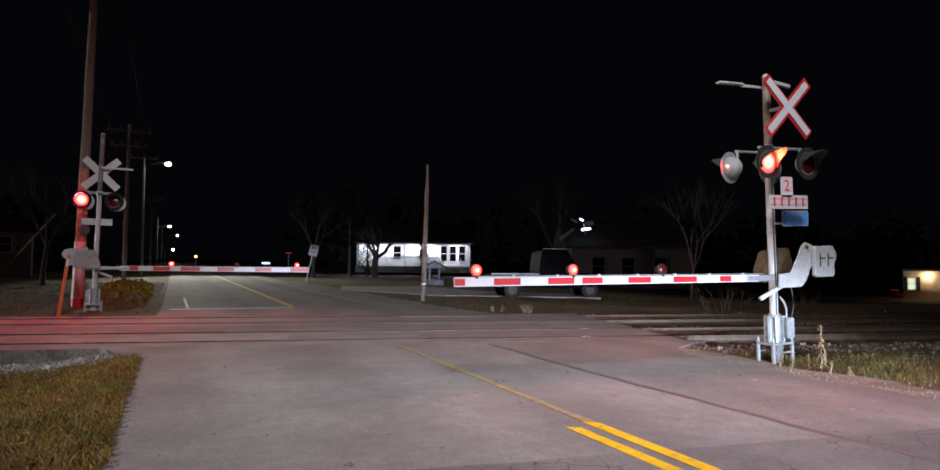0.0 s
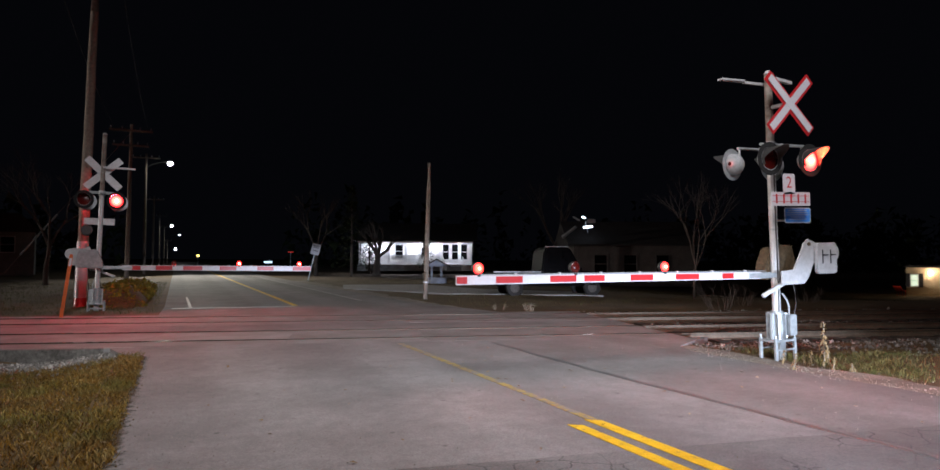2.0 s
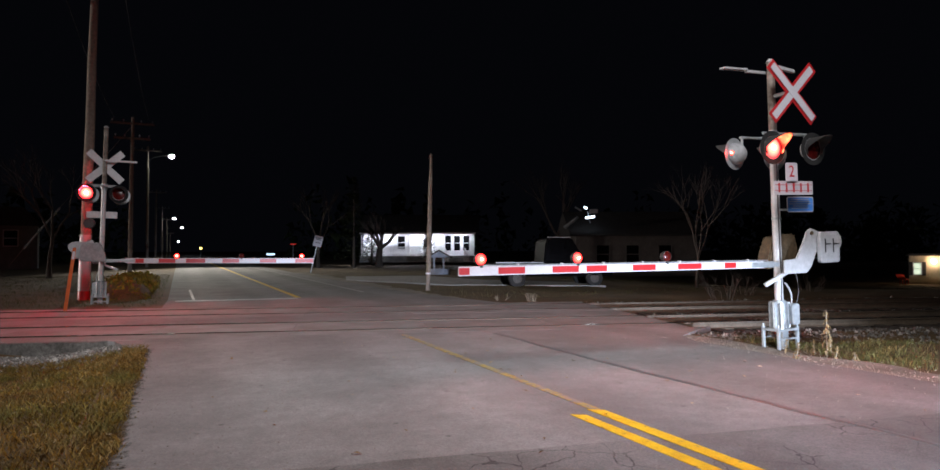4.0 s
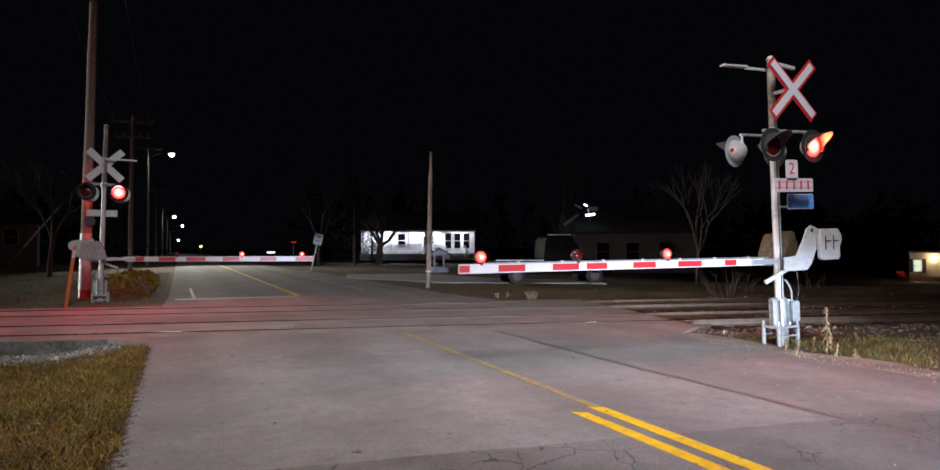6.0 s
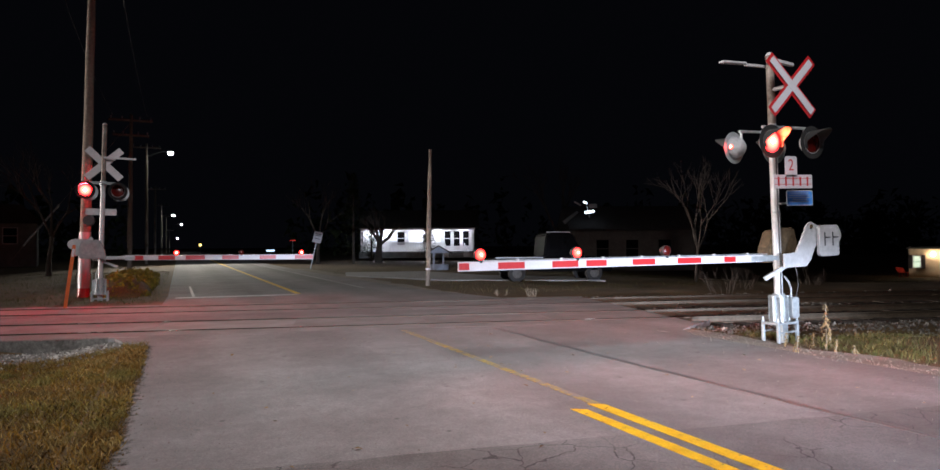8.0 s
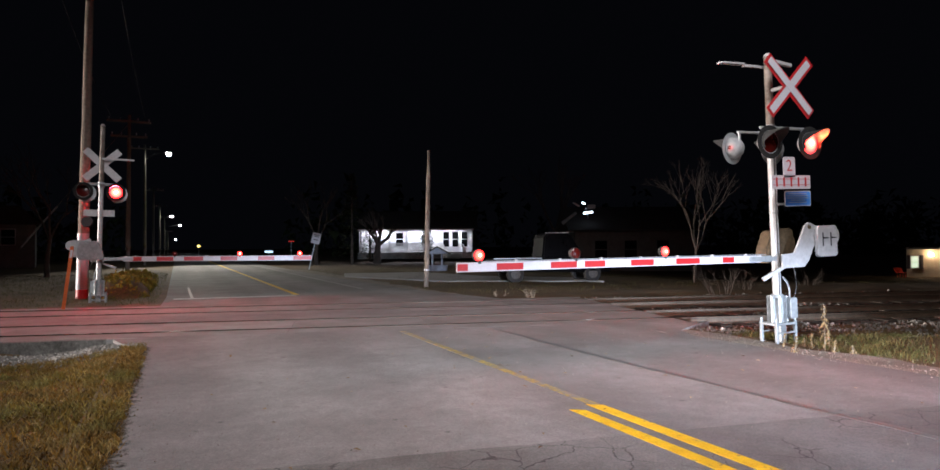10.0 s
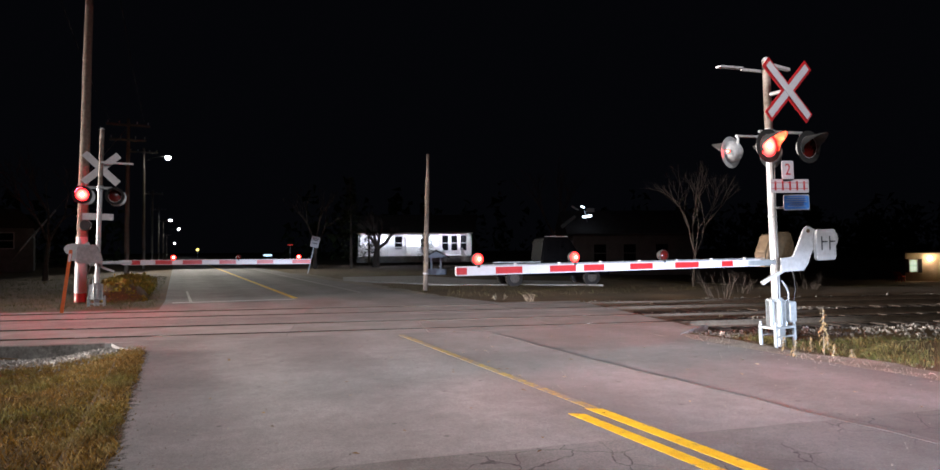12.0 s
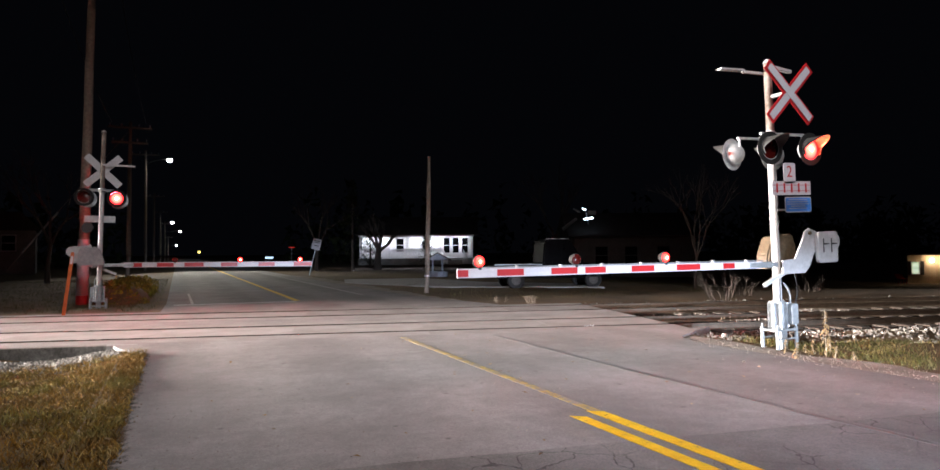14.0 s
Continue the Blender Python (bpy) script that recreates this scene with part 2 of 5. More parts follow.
GRASS = island("dry_grass", [(0.165, 0.082, 0.011), (0.25, 0.125, 0.02), (0.11, 0.062, 0.009), (0.4, 0.27, 0.1), (0.035, 0.019, 0.004), (0.19, 0.098, 0.012)], 0.9, (0.8, 0.98, 0.72))
TUFT = island("straw_tufts", [(0.16, 0.105, 0.03), (0.26, 0.18, 0.07), (0.09, 0.07, 0.018), (0.36, 0.27, 0.13)], 0.9, (0.7, 0.92, 0.7))
LEAF = island("fallen_leaves", [(0.2, 0.12, 0.05), (0.35, 0.25, 0.13), (0.12, 0.07, 0.03), (0.45, 0.37, 0.25)])
BALLAST = island("ballast", [(0.07, 0.068, 0.065), (0.22, 0.215, 0.21), (0.13, 0.125, 0.118), (0.5, 0.49, 0.47)], 0.75)
GRIT = island("grit", [(0.12, 0.105, 0.09), (0.26, 0.23, 0.2), (0.26, 0.235, 0.205), (0.34, 0.31, 0.28)], 0.85)
CRUMB = island("soil_crumb", [(0.045, 0.027, 0.01), (0.12, 0.075, 0.03), (0.07, 0.042, 0.015), (0.2, 0.14, 0.07)])
GREEN_GRASS = island("verge_grass", [(0.065, 0.065, 0.016), (0.1, 0.095, 0.024), (0.05, 0.062, 0.014), (0.2, 0.16, 0.08), (0.035, 0.04, 0.01)])
HEDGE = island("olive_leaves", [(0.14, 0.11, 0.012), (0.22, 0.17, 0.018), (0.09, 0.075, 0.01), (0.28, 0.2, 0.04)])
NEEDLES = island("dark_needles", [(0.02, 0.035, 0.015), (0.04, 0.06, 0.025), (0.06, 0.075, 0.035)])

# ---- mesh helpers ----
def mesh_of(bm, name, mats):
    bmesh.ops.recalc_face_normals(bm, faces=bm.faces)
    me = bpy.data.meshes.new(name)
    bm.to_mesh(me)
    bm.free()
    for m in mats if isinstance(mats, (list, tuple)) else [mats]:
        me.materials.append(m)
    return me


def part(name, bm, material, parent=None, label="", smooth=False, at=None):
    """One mesh object under a thing or a part."""
    me = mesh_of(bm, name, material)
    if smooth:
        me.shade_smooth()
        me.set_sharp_from_angle(angle=radians(40))
    ob = new(name, me)
    ob.parent = parent
    if at is not None:
        ob.matrix_basis = at
    return tagged(ob, label)


def thing(name, at, label, category, group="", kind=""):
    ob = new(name)
    ob.empty_display_size = 0.1
    ob.matrix_basis = at if isinstance(at, Matrix) else pose(*at)
    return tagged(ob, label, category, group, kind)


def box(bm, lo, hi, bevel=0.0, m=None, slot=0):
    x0, y0, z0 = lo
    x1, y1, z1 = hi
    r = bmesh.ops.create_cube(bm, size=1.0)
    vs = r["verts"]
    for v in vs:
        v.co = Vector(((x0 + x1) / 2 + v.co.x * (x1 - x0), (y0 + y1) / 2 + v.co.y * (y1 - y0), (z0 + z1) / 2 + v.co.z * (z1 - z0)))
        if m:
            v.co = m @ v.co
    faces = list({f for v in vs for f in v.link_faces})
    if bevel:
        made = bmesh.ops.bevel(bm, geom=list({e for f in faces for e in f.edges}), offset=bevel, segments=2, profile=0.6, affect="EDGES")
        faces = [f for f in made["faces"]] + [f for f in faces if f.is_valid]
    if slot:
        for f in faces:
            f.material_index = slot
    return bm


def rod(bm, a, b, r0, r1=None, seg=12, cap=True):
    """A tapered round bar from a to b."""
    a, b = Vector(a), Vector(b)
    r1 = r0 if r1 is None else r1
    turn = (b - a).to_track_quat("Z", "Y").to_matrix()
    rings = [[bm.verts.new(p + turn @ Vector((math.cos(k * math.tau / seg) * r, math.sin(k * math.tau / seg) * r, 0))) for k in range(seg)]
             for p, r in ((a, r0), (b, r1))]
    for k in range(seg):
        bm.faces.new((rings[0][k], rings[0][(k + 1) % seg], rings[1][(k + 1) % seg], rings[1][k]))
    if cap:
        bm.faces.new(rings[0][::-1]), bm.faces.new(rings[1])
    return bm


def chain(bm, points, radii, seg=12):
    """One round bar through several points."""
    rings = []
    for k, p in enumerate(points):
        p = Vector(p)
        way = Vector(points[min(k + 1, len(points) - 1)]) - Vector(points[max(k - 1, 0)])
        turn = way.to_track_quat("Z", "Y").to_matrix()
        r = radii[k] if isinstance(radii, (list, tuple)) else radii
        rings.append([bm.verts.new(p + turn @ Vector((math.cos(j * math.tau / seg) * r, math.sin(j * math.tau / seg) * r, 0))) for j in range(seg)])
    for a, b in zip(rings, rings[1:]):
        for j in range(seg):
            bm.faces.new((a[j], a[(j + 1) % seg], b[(j + 1) % seg], b[j]))
    bm.faces.new(rings[0][::-1]), bm.faces.new(rings[-1])
    return bm


def slab(bm, pts, t, m=None):
    """A flat outline in x and z, t thick along y, centred."""
    lo = [bm.verts.new((m or Matrix()) @ Vector((x, -t / 2, z))) for x, z in pts]
    hi = [bm.verts.new((m or Matrix()) @ Vector((x, t / 2, z))) for x, z in pts]
    n = len(pts)
    bm.faces.new(lo), bm.faces.new(hi[::-1])
    for k in range(n):
        bm.faces.new((lo[k], lo[(k + 1) % n], hi[(k + 1) % n], hi[k]))
    return bm


def rounded(w, h, r, n=4, cx=0.0, cz=0.0):
    out = []
    for qx, qz, a in ((1, 1, 0), (-1, 1, 90), (-1, -1, 180), (1, -1, 270)):
        for k in range(n + 1):
            t = radians(a + 90 * k / n)
            out.append((cx + qx * (w / 2 - r) + r * math.cos(t), cz + qz * (h / 2 - r) + r * math.sin(t)))
    return out


def B():
    return bmesh.new()


# ---- ground, road and crossing ----
SKEW = -0.24              # the rails run at this slope to the road's square


def lay(name, outline, z, t, material, label="", parent=None, kind="structure", category=""):
    bm = B()
    top = [bm.verts.new((x, y, z)) for x, y in outline]
    low = [bm.verts.new((x, y, z - t)) for x, y in outline]
    n = len(outline)
    bm.faces.new(top), bm.faces.new(low[::-1])
    for k in range(n):
        bm.faces.new((top[k], low[k], low[(k + 1) % n], top[(k + 1) % n]))
    ob = part(name, bm, material, parent, label)
    if parent is None:
        tagged(ob, label, category, "", kind)
    return ob


def rail_y(x, off):
    return 13.05 + off + SKEW * (x - 2.1)


# one sheet to the horizon: a shallow ditch beside the road, the track bed, lawns beyond
def ease(a, b, v):
    t = min(1.0, max(0.0, (v - a) / (b - a)))
    return t * t * (3 - 2 * t)


def ground_z(x, y):
    off = y - rail_y(x, 0.0)
    z = -0.04
    if x < -0.3:
        z -= 0.2 * ease(0.4, 2.2, -x) * ease(-7.0, -3.0, off) * (1 - ease(-1.5, -1.3, off))
    if x > 7.8:
        bed = ease(-2.6, -1.9, off) * (1 - ease(5.6, 6.3, off))
        z -= 0.13 * bed * ease(8.2, 9.4, x) + 0.22 * ease(8.6, 10.5, x) * ease(-4.2, -3.2, off) * (1 - ease(-2.6, -2.0, off))
        z -= 1.0 * ease(6.5, 20.0, off) * ease(14.0, 40.0, x) * (1 - ease(80, 160, x)) * (1 - ease(35, 50, y))
    rough = 0.06 * noise.noise((x * 0.55, y * 0.55, 3)) + 0.02 * noise.noise((x * 2.1, y * 2.1, 5))
    side = ease(0.5, 2.0, -x) + ease(8.6, 10.0, x)
    return z + rough * side * (1 - ease(120, 200, abs(x) + abs(y)))


def steps(*runs):
    out = []
    for a, b, d in runs:
        n = max(1, round((b - a) / d))
        out += [a + (b - a) * k / n for k in range(n)]
    return out + [runs[-1][1]]


bm = B()
xs = steps((-1500, -300, 400), (-300, -40, 60), (-40, -10, 5), (-10, 0, 0.4), (0, 7.5, 2.5), (7.5, 24, 0.4), (24, 60, 4), (60, 300, 60), (300, 1500, 400))
ys = steps((-1500, -300, 400), (-300, -20, 60), (-20, 0, 4), (0, 26, 0.4), (26, 50, 2), (50, 110, 10), (110, 300, 60), (300, 1500, 400))
grid = [[bm.verts.new((x, y, ground_z(x, y))) for x in xs] for y in ys]
for j in range(len(ys) - 1):
    for i in range(len(xs) - 1):
        bm.faces.new((grid[j][i], grid[j][i + 1], grid[j + 1][i + 1], grid[j + 1][i]))
tagged(part("ground", bm, SOIL, None, "dark bare soil and thin grass beside the road", True), "", "ground", "", "structure")

def edge(x, y0, y1, seed, amp=0.05, step=0.3):
    """Points of an uneven asphalt edge from y0 to y1."""
    n = max(2, int(abs(y1 - y0) / step))
    return [(x + amp * (noise.noise((y * 0.9, seed, 0)) + 0.6 * noise.noise((y * 3.1, seed, 4))), y) for y in [y0 + (y1 - y0) * k / n for k in range(n + 1)]]


joint = [(x, 4.7 - 0.137 * (x + 0.36) + 0.035 * noise.noise((x * 2.3, 1, 1))) for x in [-0.52 + 0.32 * k for k in range(26)]]
lay("road", joint + edge(7.5, 3.9, 8.4, 2, 0.06) + [(7.8, 9.0), (8.6, 9.55), (9.2, rail_y(9.2, -1.5)), (-0.98, rail_y(-0.98, -1.5)), (-0.84, 11.75), (-0.66, 11.3)] + edge(-0.52, 10.6, 5.0, 4), 0.0, 0.1, ASPHALT, "grey worn asphalt road with tar seams", category="road")
lay("road", [(-0.5, -60), (7.2, -60), (7.3, -2)] + edge(7.4, -1.6, 3.5, 6, 0.06) + joint[::-1] + edge(-0.51, 4.5, -1.6, 7), 0.0012, 0.1, OLD_ASPHALT, "older cracked asphalt road before the patch", category="road")
lay("road", [(-0.4, rail_y(-0.4, 5.0)), (8.2, rail_y(8.2, 5.0)), (7.3, 22), (7.0, 35), (7.0, 400), (-0.3, 400), (-0.3, 22)], 0.0, 0.1, ASPHALT, "asphalt road running on beyond the tracks", category="road")
lay("pavement", [(-9, rail_y(-9, -1.52)), (8.1, rail_y(8.1, -1.52)), (8.9, rail_y(8.9, 5.03)), (-9, rail_y(-9, 5.03))], -0.022, 0.1, RUBBER, "dark rubber bed under the crossing panels", category="crossing")
for o0, o1 in ((-1.52, -1.4), (1.38, 2.24), (4.98, 5.06)):
    lay("pavement", [(-9, rail_y(-9, o0)), (9.15 + 0.24 * o0, rail_y(9.15 + 0.24 * o0, o0)), (9.15 + 0.24 * o1, rail_y(9.15 + 0.24 * o1, o1)), (-9, rail_y(-9, o1))], 0.0, 0.13, ASPHALT, "asphalt filling beside the crossing panels", category="crossing")


def ragged(xa, xb, y0, y1, amp, seed, step=0.35):
    """A strip along y from xa to xb whose outer edge wanders."""
    n = int((y1 - y0) / step)
    ys = [y0 + (y1 - y0) * k / n for k in range(n + 1)]
    return [(xa, y0)] + [(xb + amp * (noise.noise((y * 0.8, seed, 0)) + 0.5 * noise.noise((y * 2.7, seed, 5))), y) for y in ys] + [(xa, y1)]


KERB = surface("dirty_concrete", (0.07, 0.068, 0.06), (0.22, 0.215, 0.2), 18, 1.6, 0.9, 0, 0.5, (0.35, 0.34, 0.32), 0.8)
DIRT = surface("shoulder_dirt", (0.17, 0.15, 0.125), (0.36, 0.325, 0.28), 38, 1.6, 0.95, 0, 0.7, (0.5, 0.48, 0.45), 0.8)
lay("shoulder", ragged(7.0, 8.1, -6, 9.1, 0.35, 3), -0.014, 0.1, DIRT, "pale dirt and gravel shoulder", category="shoulder")
lay("shoulder", ragged(6.8, 7.9, 17.2, 46, 0.4, 8), -0.014, 0.1, DIRT, "pale dirt and gravel shoulder", category="shoulder")
lay("shoulder", ragged(0.2, -0.66, -6, 11.2, -0.12, 5), -0.016, 0.1, SOIL, "brown soil along the asphalt's edge", category="shoulder")
lay("kerb", [(-9, rail_y(-9, -1.62)), (-0.97, rail_y(-0.97, -1.62)), (-0.97, rail_y(-0.97, -1.49)), (-9, rail_y(-9, -1.49))], -0.004, 0.4, KERB, "low dirty concrete edge beam of the crossing", category="kerb")
lay("kerb", [(-1.04, rail_y(-1.04, -1.64)), (-0.6, rail_y(-0.6, -1.6)), (-0.6, rail_y(-0.6, -1.5)), (-1.04, rail_y(-1.04, -1.47))], 0.003, 0.3, GREY_WALL, "paler block at the end of the edge beam", category="kerb")
FILM = surface("washed_soil", (0.05, 0.03, 0.01), (0.17, 0.105, 0.04), 22, 0.8, 0.95, 0, 0.6, (0.5, 0.5, 0.45), 0.7)
ft = FILM.node_tree
fco = ft.nodes.new("ShaderNodeTexCoord").outputs["Object"]
fsep = ft.nodes.new("ShaderNodeSeparateXYZ")
fn = add(ft, "ShaderNodeTexNoise", Scale=11.0, Detail=8.0, Roughness=0.75)
fsum = ft.nodes.new("ShaderNodeMath")
fsum.operation = "MULTIPLY_ADD"
fsum.inputs[1].default_value = 0.5
ft.links.new(fco, fn.inputs["Vector"]), ft.links.new(fco, fsep.inputs[0])
ft.links.new(fn.outputs["Fac"], fsum.inputs[0]), ft.links.new(fsep.outputs["X"], fsum.inputs[2])
fone = ft.nodes.new("ShaderNodeMath")
fone.operation = "ADD"
fone.inputs[1].default_value = 1.0
ft.links.new(fsum.outputs[0], fone.inputs[0])
ft.links.new(ramp(ft, fone.outputs[0], 0.7, 0.9, (1, 1, 1), (0, 0, 0)), ft.nodes["Principled BSDF"].inputs["Alpha"])
lay("soil_film", [(-0.75, 2.0), (0.1, 2.0), (0.1, 11.0), (-0.75, 11.0)], 0.004, 0.002, FILM, "thin brown soil washed over the asphalt's edge", category="shoulder")

def along(x, off, z=0.0):
    return Vector((x, rail_y(x, off), z))


TURN = math.degrees(math.atan(SKEW))
TRACK = Matrix.Translation((2.1, 13.05, 0)) @ pose(0, 0, 0, 0, 0, TURN)     # x along the rails, y across them


def rail_mesh():
    bm = B()
    prof = [(-0.07, -0.15), (0.07, -0.15), (0.07, -0.135), (0.012, -0.115), (0.012, -0.04), (0.036, -0.032), (0.036, -0.006), (0.028, 0.0),
            (-0.028, 0.0), (-0.036, -0.006), (-0.036, -0.032), (-0.012, -0.04), (-0.012, -0.115), (-0.07, -0.135)]
    ends = [[bm.verts.new((x, y, z)) for y, z in prof] for x in (-160, -20, -8, 0, 8, 20, 160)]
    n = len(prof)
    for e, g in zip(ends, ends[1:]):
        for k in range(n):
            f = bm.faces.new((e[k], e[(k + 1) % n], g[(k + 1) % n], g[k]))
            f.material_index = 1 if k in (6, 7, 8) else 0
    return mesh_of(bm, "rail", [STEEL, SHINY])


RAIL = rail_mesh()
bm = B()
box(bm, (-0.115, -1.25, -0.32), (0.115, 1.25, -0.135), 0.012)
TIE_MESH = mesh_of(bm, "tie", TIE)
for off, words in ((0.0, "near railway track with rusty rails on wooden ties"), (3.55, "second railway track with rusty rails on wooden ties")):
    track = thing("railway_track", TRACK @ pose(0, off, 0.01), words, "track", "railway tracks", "structure")
    for s in (-0.755, 0.755):
        r = new("rail", RAIL)
        r.parent = track
        r.location = (0, s, 0)
    for s in (-0.755, 0.755):
        for x, side in ((9.6, -1), (9.6, 1), (21.4, -1), (21.4, 1)):
            bm = B()
            box(bm, (x - 0.42, s + side * 0.03 - 0.014, -0.118), (x + 0.42, s + side * 0.03 + 0.014, -0.042), 0.006)
            for k in range(6):
                rod(bm, (x - 0.35 + 0.14 * k, s + side * 0.03, -0.08), (x - 0.35 + 0.14 * k, s + side * 0.07, -0.08), 0.018, seg=6)
            part("joint_bar", bm, STEEL, track, "bolted rail joint bar")
    for k in range(70):
        t = new("tie", TIE_MESH)
        t.parent = track
        t.matrix_basis = pose(7.1 + 0.52 * k + random.uniform(-0.03, 0.03), random.uniform(-0.04, 0.04), random.uniform(-0.008, 0.008), 0, 0, random.uniform(-1.5, 1.5))

# concrete crossing panels between and beside the rails
crossing = thing("crossing_deck", TRACK, "worn concrete crossing panels between the rails", "crossing", "", "structure")
PANELS = {}
for y0, y1 in ((-1.36, -0.825), (-0.655, 0.655), (0.825, 1.34), (2.2, 2.725), (2.895, 4.205), (4.375, 4.92)):
    bm = B()
    box(bm, (-1.218, y0, -0.15), (1.218, y1, 0.0), 0.006)
    PANELS[y0] = mesh_of(bm, "concrete_panel", CONCRETE)
for k in range(-4, 3):
    for y0, me in PANELS.items():
        ob = new("concrete_panel", me)
        ob.parent = crossing
        ob.matrix_basis = pose(k * 2.44 + 1.15, 0, 0.001 + random.uniform(-0.002, 0.002), random.uniform(-0.05, 0.05), random.uniform(-0.05, 0.05), 0)

# painted lines, laid on the asphalt
lay("centre_line", [(3.17, -20), (3.29, -20), (3.27, 5.0), (3.15, 5.08)], 0.006, 0.004, YELLOW, "bright yellow painted centre line", category="line")
lay("centre_line", [(3.41, -20), (3.53, -20), (3.52, 5.1), (3.39, 5.18)], 0.006, 0.004, YELLOW, "bright yellow painted centre line", category="line")
lay("faded_line", [(3.42, 5.14), (3.51, 5.06), (3.58, 11.0), (3.48, 11.05)], 0.005, 0.003, WORN_YELLOW, "faded yellow centre line before the tracks", category="line")
lay("far_centre_line", [(3.3, 21.2), (3.46, 21.2), (3.42, 110), (3.22, 110)], 0.006, 0.004, YELLOW, "yellow centre line beyond the tracks", category="line")
lay("stop_line", [(-0.1, 20.9), (3.3, 20.7), (3.3, 21.0), (-0.1, 21.2)], 0.006, 0.004, WORN_WHITE, "worn white stop line before the far tracks", category="line")
lay("edge_line", [(5.86, 23), (5.96, 23), (5.96, 90), (5.86, 90)], 0.006, 0.004, WORN_WHITE, "worn white edge line", category="line")
lay("edge_line", [(0.36, 21.3), (0.44, 21.3), (0.4, 27), (0.33, 27)], 0.006, 0.004, WORN_WHITE, "worn white edge line", category="line")
seam_y = [3.0 + 0.19 * k for k in range(41)]
seam_x = [5.08 + 0.05 * math.sin(y * 0.6) + 0.05 * noise.noise((y * 1.3, 2, 0)) for y in seam_y]
seam_w = [0.04 + 0.05 * abs(noise.noise((y * 2.2, 6, 0))) for y in seam_y]
lay("tar_seam", [(x - w, y) for x, y, w in zip(seam_x, seam_y, seam_w)][::-1] + [(x + w, y) for x, y, w in zip(seam_x, seam_y, seam_w)], 0.004, 0.003, TAR, "dark tar-sealed seam along the road", category="seam")


# ---- crossing signals ----
def lathe(bm, prof, seg=28, m=None, a0=0.0, a1=math.tau):
    """Turns (radius, y) round the y axis."""
    full = abs(a1 - a0 - math.tau) < 1e-6
    n = seg if full else seg + 1
    rings = []
    for k in range(n):
        a = a0 + (a1 - a0) * k / seg
        rings.append([bm.verts.new((m or Matrix()) @ Vector((r * math.cos(a), y, r * math.sin(a)))) for r, y in prof])
    for k in range(seg):
        p, q = rings[k], rings[(k + 1) % n]
        for i in range(len(prof) - 1):
            try:
                bm.faces.new((p[i], p[i + 1], q[i + 1], q[i]))
            except ValueError:
                pass
    bmesh.ops.remove_doubles(bm, verts=bm.verts, dist=0.0004)
    return bm


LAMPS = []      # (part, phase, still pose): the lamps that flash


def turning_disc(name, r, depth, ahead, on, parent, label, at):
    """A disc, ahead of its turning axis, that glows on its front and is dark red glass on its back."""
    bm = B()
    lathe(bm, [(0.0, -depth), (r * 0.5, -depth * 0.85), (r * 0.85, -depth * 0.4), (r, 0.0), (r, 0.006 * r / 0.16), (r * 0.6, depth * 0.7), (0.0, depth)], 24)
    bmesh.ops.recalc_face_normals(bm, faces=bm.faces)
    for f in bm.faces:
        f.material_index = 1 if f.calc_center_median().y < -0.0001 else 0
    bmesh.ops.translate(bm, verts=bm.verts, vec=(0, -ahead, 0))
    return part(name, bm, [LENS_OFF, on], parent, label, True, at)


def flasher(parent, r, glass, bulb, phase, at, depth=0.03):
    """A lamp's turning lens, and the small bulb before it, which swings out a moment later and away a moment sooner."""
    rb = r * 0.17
    lens = turning_disc("lens_disc", r, depth, 0.0, glass, parent, "glowing red lens", at)
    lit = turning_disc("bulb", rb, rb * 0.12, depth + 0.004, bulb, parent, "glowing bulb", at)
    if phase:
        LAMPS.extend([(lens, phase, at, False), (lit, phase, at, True)])


